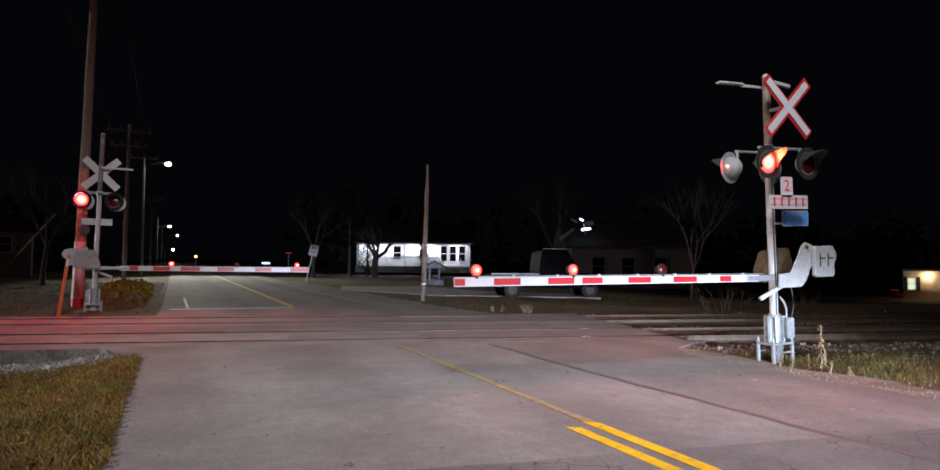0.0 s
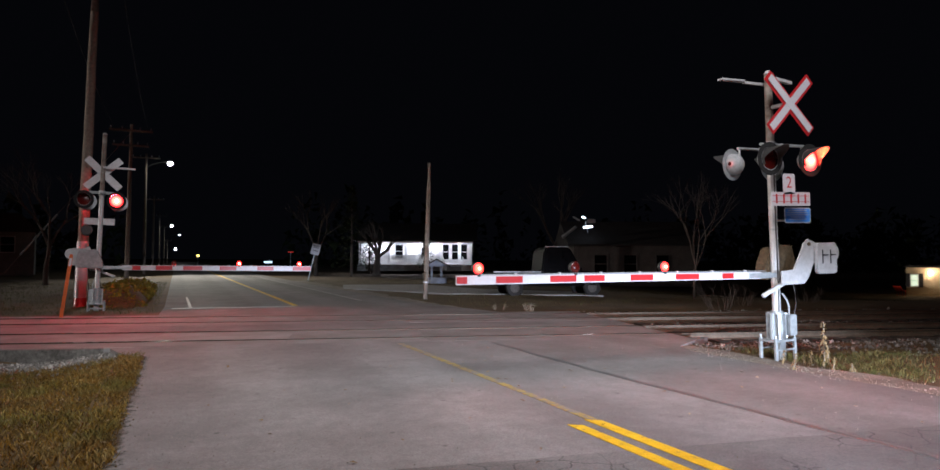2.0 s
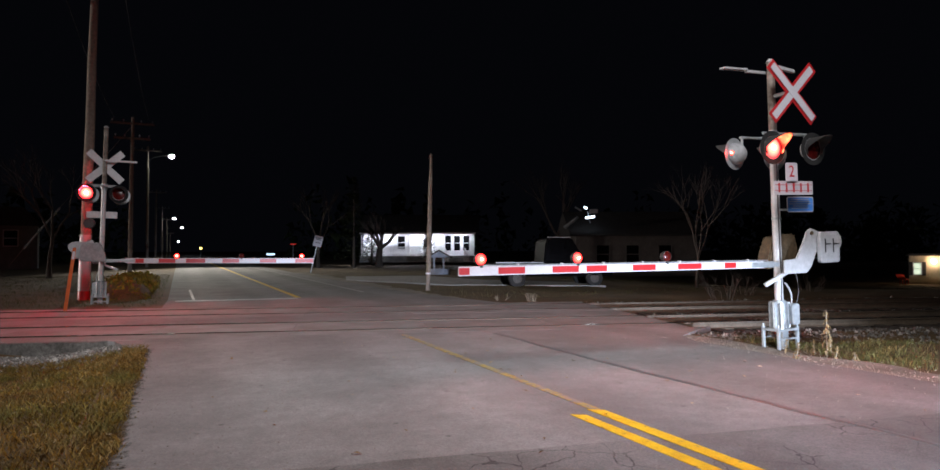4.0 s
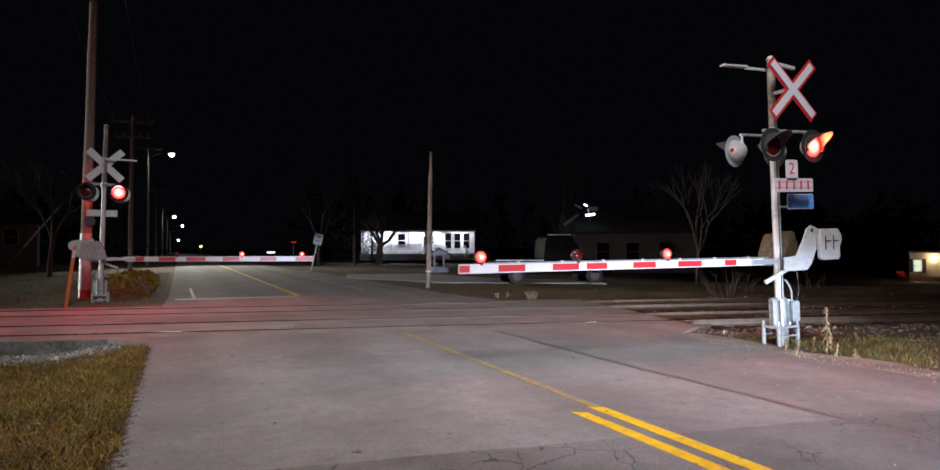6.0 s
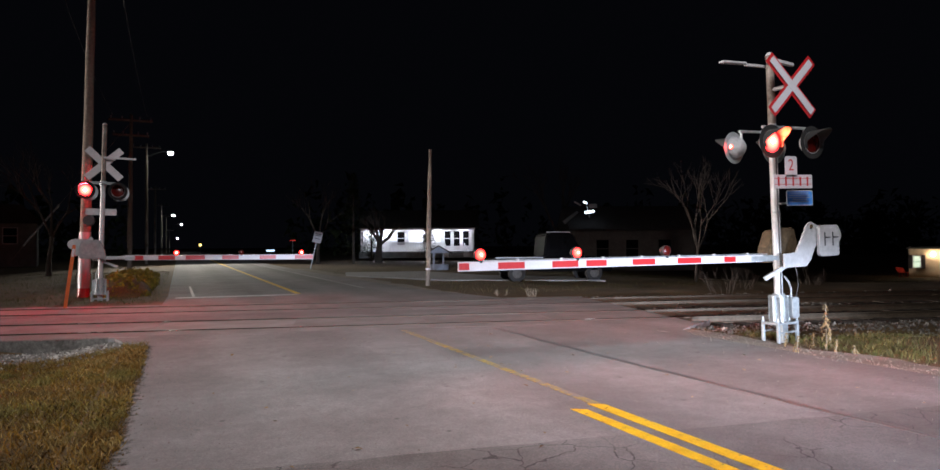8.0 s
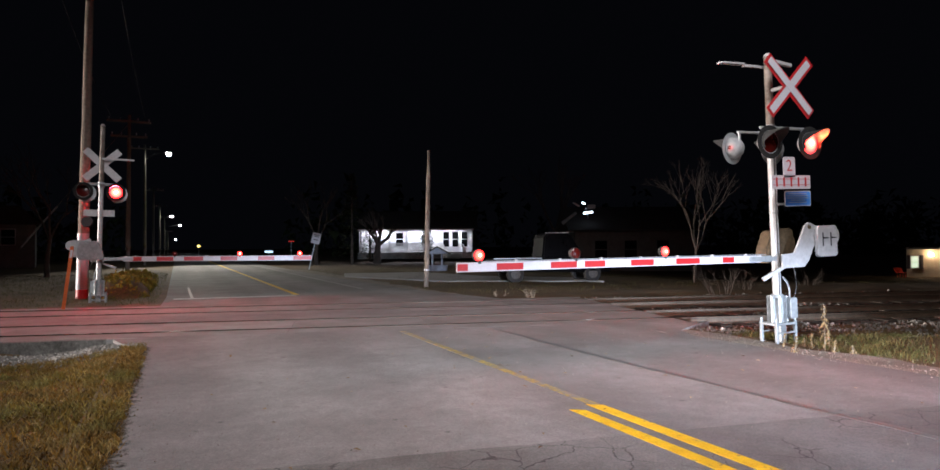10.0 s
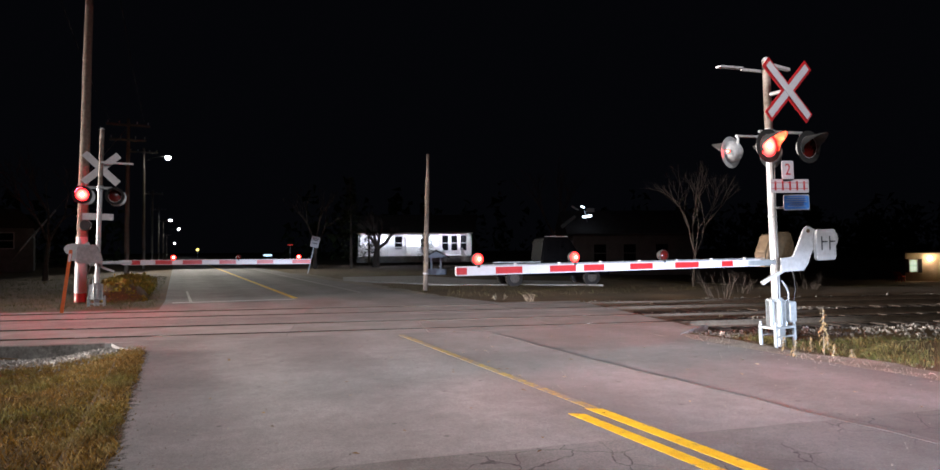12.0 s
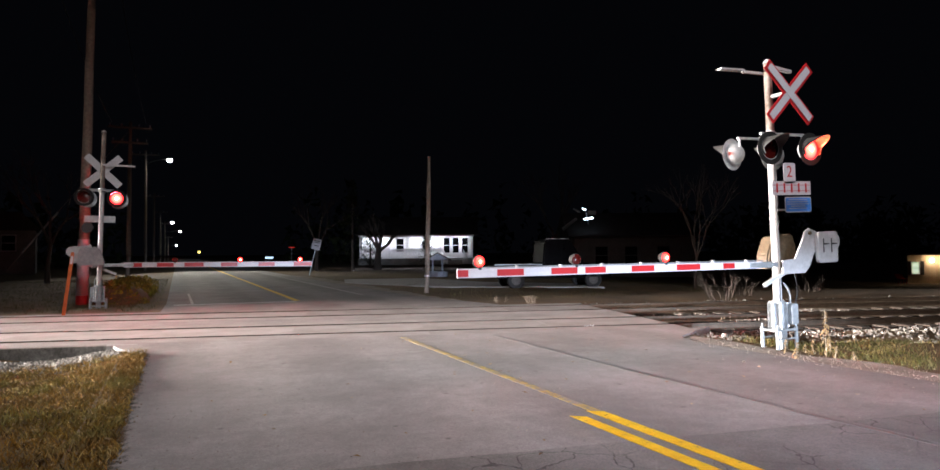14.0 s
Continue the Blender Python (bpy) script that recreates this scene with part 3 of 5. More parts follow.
def signal_lamp(mast, at, phase, side=False, bulb=None):
    bm = B()
    bowl = [(0.168 * math.cos(radians(k)), 0.168 * math.sin(radians(k))) for k in (4, 20, 40, 60, 78)] + [(0.0, 0.168)]
    cave = [(0.157 * math.cos(radians(k)), 0.157 * math.sin(radians(k))) for k in (90, 70, 50, 30, 12, 0)]
    lathe(bm, bowl + [(0.0, 0.157)] + cave + [(0.157, -0.014), (0.166, -0.014), bowl[0]])
    bmesh.ops.recalc_face_normals(bm, faces=bm.faces)
    for f in bm.faces:
        c = f.calc_center_median()
        f.material_index = 1 if c.length < 0.1605 else 0
    lamp = part("signal_lamp", bm, [HOUSING, SOOT], mast, "hooded crossing lamp with a grey housing", True, at)
    bm = B()
    lathe(bm, [(0.168, -0.016), (0.243, -0.016), (0.243, -0.010), (0.168, -0.010), (0.168, -0.016)], 32)
    bmesh.ops.recalc_face_normals(bm, faces=bm.faces)
    for f in bm.faces:
        f.material_index = 1 if f.normal.y > 0.5 else 0
    part("background_disc", bm, [SOOT, GALV], lamp, "round background plate, black in front")
    # hood: an open tube round the top, longer above than below
    bm = B()
    seg, rows = 26, []
    for k in range(seg + 1):
        a = radians(-32 + 244 * k / seg)
        reach = 0.06 + 0.26 * max(0.0, math.sin(a)) ** 1.1
        rows.append([bm.verts.new((rr * math.cos(a), y, rr * math.sin(a))) for rr, y in ((0.159, -0.017), (0.163, -reach), (0.168, -reach), (0.165, -0.017))])
    for p, q in zip(rows, rows[1:]):
        for i in range(3):
            bm.faces.new((p[i], p[i + 1], q[i + 1], q[i]))
    part("hood", bm, HOOD, lamp, "black visor", True)
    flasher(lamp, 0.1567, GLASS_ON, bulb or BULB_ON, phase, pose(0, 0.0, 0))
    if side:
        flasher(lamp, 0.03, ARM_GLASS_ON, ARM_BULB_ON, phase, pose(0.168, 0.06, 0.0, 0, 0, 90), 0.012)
    return lamp


def crossbuck(mast, at, back=False):
    for s, name in ((43.5, "blade"), (-43.5, "blade")):
        turn = pose(0, 0.012 if s > 0 else 0.0, 0, 0, s, 0)
        bm = B()
        slab(bm, rounded(1.17, 0.19, 0.015), 0.004)
        b = part(name, bm, ALUMINIUM if back else RED_SHEET, mast, "bare aluminium blade seen from behind" if back else "white crossbuck blade with red border", False, at @ turn)
        bm = B()
        slab(bm, rounded(1.09, 0.112, 0.008), 0.002, pose(0, -0.0215 if s > 0 else -0.006, 0))
        part("white_strip", bm, WHITE_SHEET, b)


def text(words, size, material, parent, at, name="lettering"):
    cu = bpy.data.curves.new(name, "FONT")
    cu.body, cu.size, cu.align_x, cu.align_y, cu.extrude = words, size, "CENTER", "CENTER", 0.001
    cu.materials.append(material)
    ob = new(name, cu)
    ob.parent, ob.matrix_basis = parent, at
    return ob


def gate_arm(mast, at, edges, lamps, first_red, back=False, h=0.05):
    """An arm along -x; edges: the distances at which red and white stripes change, from the root to the tip."""
    bm = B()
    box(bm, (-edges[0] - 0.02, -0.012, -0.045), (-0.12, 0.012, 0.045), 0.006)
    box(bm, (-edges[0] - 0.25, -0.03, -0.035), (-edges[0] + 0.3, 0.03, 0.035), 0.008)
    for bx in (-edges[0] + 0.06, -edges[0] + 0.2):
        rod(bm, (bx, -0.04, 0), (bx, 0.04, 0), 0.014, seg=8)
    arm = part("gate_arm", bm, GALV, mast, "galvanised root of the lowered barrier arm", False, at)
    red = first_red
    bm = B()
    slab(bm, [(-edges[0], -h), (-edges[0], h), (-edges[-1], h + 0.006), (-edges[-1], -h - 0.006)], 0.036)
    bmesh.ops.bevel(bm, geom=bm.edges[:], offset=0.004, segments=2, affect="EDGES")
    board = part("arm_board", bm, WHITE_SHEET, arm, "white reflective arm board")
    for a, b in zip(edges, edges[1:]):
        if red:
            bm = B()
            r = h - 0.012 + 0.003 * (a / edges[-1])
            slab(bm, [(-a - 0.004, -r), (-a - 0.004, r), (-b + 0.004, r), (-b + 0.004, -r)], 0.042)
            part("red_stripe", bm, RED_SHEET, board, "red reflective stripe")
        red = not red
    bm = B()
    pts = [(-edges[0] + 0.1, 0.0, 0.062)] + [(-x, 0.0, 0.064) for x in np.linspace(edges[0], edges[-1] - 0.3, 12)]
    chain(bm, pts, 0.006, 6)
    part("lamp_cable", bm, GALV, arm)
    for x in np.arange(edges[0] + 0.3, edges[-1] - 0.3, 0.62):
        bm = B()
        box(bm, (-x - 0.012, -0.02, h), (-x + 0.012, 0.02, 0.08 if h < 0.06 else h + 0.02), 0.003)
        part("cable_clip", bm, ALUMINIUM, arm)
    for x, phase in lamps:
        bm = B()
        lathe(bm, [(0.070, -0.012), (0.074, -0.008), (0.074, 0.04), (0.06, 0.075), (0.0, 0.084), (0.0, 0.077), (0.056, 0.07), (0.0695, 0.036), (0.0695, -0.012), (0.070, -0.012)], 20)
        box(bm, (-0.02, -0.02, -0.1), (0.02, 0.02, -0.06), 0.004)
        lamp = part("arm_lamp", bm, BLACK, arm, "small red barrier lamp", True, pose(-x, 0, 0.138, 0, 0, 180 if back else 0))
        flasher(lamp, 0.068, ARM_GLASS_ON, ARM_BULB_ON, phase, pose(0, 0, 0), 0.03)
    return arm


def mast_common(mast, top):
    bm = B()
    rod(bm, (0, 0, 0.25), (0, 0, 3.25), 0.062, 0.059, 20)
    part("pole", bm, ALUMINIUM, mast, "silver-painted pole", True)
    bm = B()
    rod(bm, (0, 0, 3.25), (0, 0, top), 0.058, 0.056, 20)
    part("upper_pole", bm, WEATHERED, mast, "weathered upper length of the pole", True)
    for z in (0.95, 1.9, 2.75):
        bm = B()
        rod(bm, (0, 0, z), (0, 0, z + 0.03), 0.066, 0.066, 20)
        part("band", bm, GALV, mast, "", True)
    bm = B()
    chain(bm, [(-0.03, -0.075, 0.62), (-0.02, -0.072, 1.2), (-0.03, -0.07, 2.0), (-0.02, -0.068, 3.0)], 0.009, 6)
    part("cable", bm, BLACK, mast, "", True)
    bm = B()
    rod(bm, (0, 0, top), (0, 0, top + 0.05), 0.07, 0.03, 16)
    part("pole_cap", bm, ALUMINIUM, mast, "", True)
    # ribbed cast base and cable box on a flange with four angle legs
    bm = B()
    rod(bm, (0, 0, 0.27), (0, 0, 0.66), 0.105, 0.09, 20)
    rod(bm, (0, 0, 0.64), (0, 0, 0.69), 0.115, 0.08, 20)
    cast = part("pole_base", bm, GALV, mast, "ribbed galvanised base casting")
    for k in range(8):
        bm = B()
        box(bm, (0.08, -0.013, 0.27), (0.145, 0.013, 0.655), 0.005, pose(0, 0, 0, 0, 0, 45 * k + 10))
        part("rib", bm, GALV, cast)
    bm = B()
    slab(bm, rounded(0.14, 0.31, 0.025, 3, 0.14, 0.48), 0.11, pose(0, -0.13, 0))
    bmesh.ops.bevel(bm, geom=bm.edges[:], offset=0.008, segments=2, affect="EDGES")
    part("junction_box", bm, GALV, mast, "galvanised cable box with a rounded lid")
    bm = B()
    box(bm, (-0.21, -0.16, 0.235), (0.21, 0.16, 0.268), 0.006)
    part("flange", bm, GALV, mast, "galvanised flange plate")
    for y in (-0.15, 0.15):
        bm = B()
        box(bm, (-0.19, y - 0.01, 0.11), (0.19, y + 0.01, 0.135), 0.004)
        part("leg_tie", bm, GALV, mast)
    for x in (-0.19, 0.19):
        for y in (-0.14, 0.14):
            bm = B()
            box(bm, (x - 0.02, y - 0.02, -0.3), (x + 0.02, y + 0.02, 0.24), 0.004)
            rod(bm, (x, y, 0.24), (x, y, 0.34), 0.014, seg=8)
            rod(bm, (x, y, 0.268), (x, y, 0.292), 0.027, seg=6)
            part("leg", bm, GALV, mast)
    bm = B()
    box(bm, (-0.06, -0.1, -0.3), (0.06, 0.02, 0.236), 0.01)
    part("foot", bm, GALV, mast, "central galvanised foot")
    bm = B()
    pts = [(0.12, -0.12, 0.6), (0.12, -0.12, 0.76), (0.1, -0.1, 0.86), (0.06, -0.06, 0.95)]
    chain(bm, pts, 0.014, 8)
    part("conduit", bm, HOUSING, mast, "grey flexible conduit", True)
    bm = B()
    chain(bm, [(0.2, -0.14, 0.63), (0.24, -0.15, 0.8), (0.22, -0.15, 1.0), (0.16, -0.14, 1.2)], 0.008, 8)
    part("loose_cable", bm, BLACK, mast, "", True)


def cantilever(mast, z):
    """The cross pipe and brackets that carry the two pairs of lamps."""
    for y in (-0.3, 0.3):
        bm = B()
        rod(bm, (-0.44, y * 0.72, z), (0.44, y * 0.72, z), 0.02, seg=10)
        for s in (-1, 1):
            rod(bm, (s * 0.405, y * 0.72, z), (s * 0.405, y * 0.72, z - 0.2), 0.018, seg=10)
        rod(bm, (0, 0, z), (0, y * 0.72, z), 0.028, seg=10)
        part("lamp_crossarm", bm, GALV, mast, "", True)
    bm = B()
    rod(bm, (0, 0, z - 0.08), (0, 0, z + 0.06), 0.085, seg=16)
    part("collar", bm, GALV, mast, "", True)


def drive_unit(mast, arm_z, dx=0.0, coat=None):
    """The gate mechanism, with the counterweight arm and weights on the side away from the barrier."""
    bm = B()
    slab(bm, [(-0.14, arm_z - 0.02), (-0.1, arm_z + 0.2), (0.02, arm_z + 0.46), (0.44, arm_z + 0.5), (0.5, arm_z + 0.3), (0.5, arm_z - 0.02)], 0.24, pose(0, 0.17, 0))
    bmesh.ops.bevel(bm, geom=bm.edges[:], offset=0.025, segments=2, affect="EDGES")
    part("drive_housing", bm, coat or RUSTY, mast, "weathered gate mechanism housing")
    bm = B()
    rod(bm, (0.12, 0.0, arm_z + 0.36), (0.12, 0.08, arm_z + 0.36), 0.14, seg=18)
    part("drive_cover", bm, coat or RUSTY, mast, "", True)
    bm = B()
    out = [(-0.1, -0.1), (0.36, -0.1), (0.46, 0.0), (0.62, 0.22), (0.86, 0.3), (0.95, 0.3), (0.95, 0.54), (0.74, 0.55), (0.56, 0.6), (0.46, 0.62),
           (0.38, 0.56), (0.3, 0.38), (0.16, 0.13), (-0.1, 0.12)]
    out = [(x if x < 0.46 else 0.46 + (x - 0.46) * 0.58, z) for x, z in out]
    slab(bm, [(x + dx * ease(0.0, 0.7, x), arm_z + z * 0.93) for x, z in out], 0.03, pose(0, -0.2, 0))
    bmesh.ops.bevel(bm, geom=bm.edges[:], offset=0.006, segments=2, affect="EDGES")
    part("counterweight_arm", bm, ALUMINIUM, mast, "white-painted counterweight arm")
    bm = B()
    rod(bm, (0.47 + dx * 0.6, -0.235, arm_z + 0.5), (0.47 + dx * 0.6, -0.21, arm_z + 0.5), 0.028, seg=12)
    part("pivot_bolt", bm, RUSTY, mast, "", True)
    bm = B()
    slab(bm, rounded(0.42, 0.47, 0.05, 4, 0.77 + dx, arm_z + 0.28), 0.06, pose(0, -0.26, 0))
    bmesh.ops.bevel(bm, geom=bm.edges[:], offset=0.006, segments=1, affect="EDGES")
    weight = part("counterweight", bm, ALUMINIUM, mast, "white counterweight plate")
    bm = B()
    rod(bm, (0.97 + dx, -0.225, arm_z + 0.36), (0.97 + dx, -0.2, arm_z + 0.36), 0.14, seg=20)
    part("counterweight_disc", bm, ALUMINIUM, mast, "", True)
    for x in (0.67 + dx, 0.84 + dx):
        bm = B()
        slab(bm, [(x - 0.01, arm_z + 0.2), (x - 0.01, arm_z + 0.41), (x + 0.01, arm_z + 0.41), (x + 0.01, arm_z + 0.34), (x + 0.12, arm_z + 0.335), (x + 0.12, arm_z + 0.32), (x + 0.01, arm_z + 0.315), (x + 0.01, arm_z + 0.2)], 0.006, pose(0, -0.292, 0))
        part("slot", bm, BLACK, weight, "dark adjustment slot")
    bm = B()
    slab(bm, [(-0.42, arm_z - 0.22), (-0.38, arm_z - 0.27), (0.1, arm_z - 0.08), (0.08, arm_z - 0.03)], 0.03, pose(0, -0.12, 0))
    part("buffer_bracket", bm, ALUMINIUM, mast)


# near signal
NEAR = Matrix.Translation((8.33, 7.46, 0.0)) @ pose(0, 0, 0, 0, -1.9, 0)
near = thing("crossing_signal", NEAR, "railway crossing signal with lowered barrier, crossbuck and flashing red lamps", "crossing signal", "crossing signals")
mast_common(near, 4.28)
cantilever(near, 3.16)
for x, y, r, ph, sd in ((-0.405, -0.34, 0, "a", False), (0.405, -0.34, 0, "b", False), (-0.42, 0.34, 190, "a", True), (0.405, 0.34, 180, "b", False)):
    signal_lamp(near, pose(x, y, 2.93, 0, 0, r), ph, sd)
crossbuck(near, pose(0.06, -0.33, 3.76))
bm = B()
chain(bm, [(0, 0, 3.76), (0.03, -0.2, 3.765), (0.05, -0.31, 3.76)], 0.03, 10)
part("sign_bracket", bm, GALV, near)
bm = B()
slab(bm, rounded(0.24, 0.3, 0.03, 4, -0.03, 2.57), 0.004, pose(0, -0.335, 0))
plate = part("number_plate", bm, WHITE_SHEET, near, "white plate with a red 2")
text("2", 0.24, RED_SHEET, plate, pose(-0.03, -0.3385, 2.585, 90, 0, 0))
bm = B()
slab(bm, rounded(0.78, 0.2, 0.015, 3, 0.0, 2.35), 0.004, pose(0, -0.335, 0))
plate = part("track_plate", bm, WHITE_SHEET, near, "white plate with a red track symbol")
for z in (2.31, 2.395):
    bm = B()
    box(bm, (-0.37, -0.341, z - 0.004), (0.37, -0.337, z + 0.004))
    part("symbol_rail", bm, RED_SHEET, plate)
for k in range(5):
    bm = B()
    box(bm, (-0.29 + 0.145 * k - 0.014, -0.343, 2.285), (-0.29 + 0.145 * k + 0.014, -0.337, 2.42))
    part("symbol_tie", bm, RED_SHEET, plate)
bm = B()
slab(bm, rounded(0.55, 0.235, 0.03, 4, 0.40, 2.12), 0.004, pose(0, -0.1, 0))
plate = part("notice_plate", bm, WHITE_SHEET, near, "blue notice plate with small white lettering")
bm = B()
slab(bm, rounded(0.52, 0.205, 0.022, 4, 0.40, 2.12), 0.003, pose(0, -0.104, 0))
part("blue_field", bm, BLUE_SHEET, plate)
for k in range(5):
    bm = B()
    w = (0.2, 0.23, 0.24, 0.16, 0.2)[k]
    box(bm, (0.40 - w, -0.108, 2.19 - 0.033 * k), (0.40 + w * 0.9, -0.1065, 2.2 - 0.033 * k))
    part("lettering_bar", bm, WHITE_SHEET, plate)
bm = B()
box(bm, (0.0, -0.09, 2.03), (0.66, -0.06, 2.06), 0.004)
part("notice_bracket", bm, ALUMINIUM, near)
bm = B()
box(bm, (-0.74, 0.1, 4.17), (-0.28, 0.2, 4.2), 0.008, pose(0, 0, 0, 0, -1, 0))
box(bm, (-0.35, 0.13, 4.14), (0.3, 0.17, 4.18), 0.006)
box(bm, (-0.36, 0.02, 4.2), (0.02, 0.08, 4.25), 0.008, pose(0, 0, 0, 0, 7, 0))
part("top_bracket", bm, ALUMINIUM, near, "pale horizontal bracket bars")
drive_unit(near, 1.18)
NEAR_EDGES = [0.33, 0.86, 1.08, 1.49, 1.91, 2.28, 2.66, 3.06, 3.38, 3.49, 3.88, 4.26, 4.63, 5.0, 5.14]
gate_arm(near, pose(-0.14, -0.16, 1.235, 0, 1.5, 0), NEAR_EDGES, ((4.85, ""), (3.5, "a"), (2.08, "b")), False)

# far signal, turned about
FAR = Matrix.Translation((-2.0, 21.0, -0.06)) @ pose(0, 0, 0, 0, 1.4, 0) @ pose(0, 0, 0, 0, 0, 180)
far = thing("crossing_signal", FAR, "railway crossing signal seen from behind, barrier lowered, red lamps flashing", "crossing signal", "crossing signals")
mast_common(far, 4.92)
cantilever(far, 3.3)
for x, y, r, ph in ((0.39, 0.34, 180, "a"), (-0.39, 0.34, 180, "b"), (0.39, -0.34, 0, "a"), (-0.39, -0.34, 0, "b")):
    signal_lamp(far, pose(x, y, 3.07, 0, 0, r), ph, False, BULB_BEAM if y < 0 else BULB_FAR)
crossbuck(far, pose(0.0, -0.12, 3.85), True)
bm = B()
box(bm, (-0.8, 0.05, 3.98), (0.0, 0.1, 4.03), 0.006)
part("top_bracket", bm, ALUMINIUM, far)
bm = B()
box(bm, (-0.34, -0.1, 2.42), (0.42, -0.09, 2.6), 0.004)
part("track_plate", bm, ALUMINIUM, far, "bare back of a sign plate")
bm = B()
rod(bm, (0.3, 0.2, 2.25), (0.3, 0.32, 2.25), 0.15, 0.13, 18)
rod(bm, (0.3, 0.05, 2.25), (0.3, 0.2, 2.25), 0.03, seg=8)
part("bell", bm, BLACK, far, "dark crossing bell", True)
drive_unit(far, 1.24, -0.27, HOUSING)
FAR_EDGES = [0.6, 0.83, 1.06, 1.43, 1.87, 2.14, 2.66, 3.12, 3.59, 4.17, 4.65, 5.2, 5.75]
FAR_LAMPS = ((5.4, ""), (3.66, "b"), (1.9, "a"))
gate_arm(far, pose(0, 0.12, 1.24, 0, 1.0, 0), FAR_EDGES, FAR_LAMPS, False, True, 0.07)


# ---- poles along the road ----
def utility_pole(at, height, lean, arms, words, r=0.15):
    pole = thing("utility_pole", Matrix.Translation(at) @ pose(0, 0, 0, 0, lean, 0), words, "utility pole", "poles along the road")
    bm = B()
    chain(bm, [(0.012 * (k % 2), 0, height * k / 6 - (0.1 if k == 0 else 0)) for k in range(7)], [r * (1 - 0.4 * k / 6) for k in range(7)], 14)
    part("pole", bm, POLE_WOOD, pole, "", True)
    for z, w in arms:
        bm = B()
        box(bm, (-w, -0.16, z - 0.06), (w, -0.06, z + 0.06), 0.01)
        part("crossarm", bm, POLE_WOOD, pole)
        for x in (-w * 0.9, -w * 0.4, w * 0.4, w * 0.9):
            bm = B()
            rod(bm, (x, -0.11, z + 0.06), (x, -0.11, z + 0.14), 0.02, seg=6)
            rod(bm, (x, -0.11, z + 0.14), (x, -0.11, z + 0.24), 0.045, 0.03, 8)
            part("insulator", bm, GALV, pole)
    return pole


first = utility_pole((-2.66, 23.4, -0.06), 10.9, 1.2, ((10.25, 1.15),), "tall weathered wooden utility pole with a white lower band", 0.165)
bm = B()
rod(bm, (0, 0, 0.3), (0, 0, 2.0), 0.172, 0.165, 18)
part("white_band", bm, WHITE_SHEET, first, "white painted lower band", True)
bm = B()
rod(bm, (0, 0, 0.0), (0, 0, 0.3), 0.175, 0.172, 18)
part("red_band", bm, RED_SHEET, first, "dull red foot band", True)
def street_lamp(pole, z, reach):
    """A lamp on a curved arm, part of its pole."""
    bm = B()
    chain(bm, [(0, 0, z - 0.6), (reach * 0.3, 0, z - 0.25), (reach * 0.65, 0, z - 0.02), (reach, 0, z + 0.03)], 0.035, 8)
    part("lamp_arm", bm, SOOT, pole, "", True)
    bm = B()
    slab(bm, [(reach - 0.25, z + 0.02), (reach - 0.1, z + 0.12), (reach + 0.3, z + 0.1), (reach + 0.42, z + 0.02), (reach + 0.36, z - 0.03), (reach - 0.2, z - 0.03)], 0.3)
    head = part("lamp_head", bm, SOOT, pole)
    bm = B()
    lathe(bm, [(0.0, -0.26), (0.13, -0.22), (0.22, -0.08), (0.22, 0.0), (0.0, 0.0)], 16, pose(reach + 0.08, 0, z - 0.03, 90, 0, 0))
    part("globe", bm, STREET_ON, head, "glowing lamp globe", True)


for y, h, lean, lamp in ((45.2, 9.6, 0.6, None), (68.8, 11.2, 0.0, (10.5, 1.95)), (92.0, 9.2, 0.4, None), (125.8, 9.2, 0.0, (7.2, 1.8)), (170.8, 9.2, 0.0, (7.1, 3.2)), (230.0, 7.4, 0.0, (4.6, 2.3))):
    pole = utility_pole((-2.75, y, -0.06), h, lean, ((h - 0.4, 1.2), (h - 1.3, 1.0)) if y < 50 else ((h - 0.4, 1.2),), "wooden utility pole with a lit street lamp" if lamp else "wooden utility pole standing beside the road", 0.15)
    if lamp:
        street_lamp(pole, *lamp)

bm = B()
chain(bm, [(0.006 * (k % 2), 0, 5.1 * k / 5 - (0.1 if k == 0 else 0)) for k in range(6)], [0.1 * (1 - 0.07 * k) for k in range(6)], 12)
post = thing("bare_pole", Matrix.Translation((8.5, 23.6, -0.04)) @ pose(0, 0, 0, 0, 1.5, 0), "short grey wooden pole standing alone beside the road", "pole")
part("pole", bm, POLE_WOOD, post, "", True)
bm = B()
rod(bm, (0, 0, 0.6), (0, 0, 0.66), 0.106, 0.105, 12)
part("marker_band", bm, WHITE_SHEET, post)

guy = thing("guy_wire", (0, 0, 0), "leaning guy wire with a pale guard sleeve", "guy wire")
bm = B()
chain(bm, [(-2.75, 45.1, 8.9), (-9.0, 42.9, -0.15)], 0.012, 6)
part("wire", bm, POLE_WOOD, guy, "", True)
bm = B()
chain(bm, [(-6.2, 43.9, 3.9), (-7.8, 43.3, 1.6)], 0.05, 8)
part("guard_sleeve", bm, GALV, guy, "", True)
for x in (-3.7, -1.85):
    span = thing("power_line", (0, 0, 0), "thin overhead power line between the poles", "power line", "power lines")
    bm = B()
    pts = []
    for (y0, z0), (y1, z1) in (((23.3, 10.4), (45.1, 9.4)),):
        pts += [(x + 0.08, y0 + (y1 - y0) * k / 8, z0 + (z1 - z0) * k / 8 - 1.6 * (k / 8) * (1 - k / 8)) for k in range(9)]
    chain(bm, pts, 0.012, 5)
    part("wire", bm, BLACK, span)
marker = thing("marker_post", Matrix.Translation((-2.55, 18.9, -0.1)) @ pose(0, 0, 0, 0, 7, 0), "leaning orange plastic marker post beside the tracks", "marker post")
bm = B()
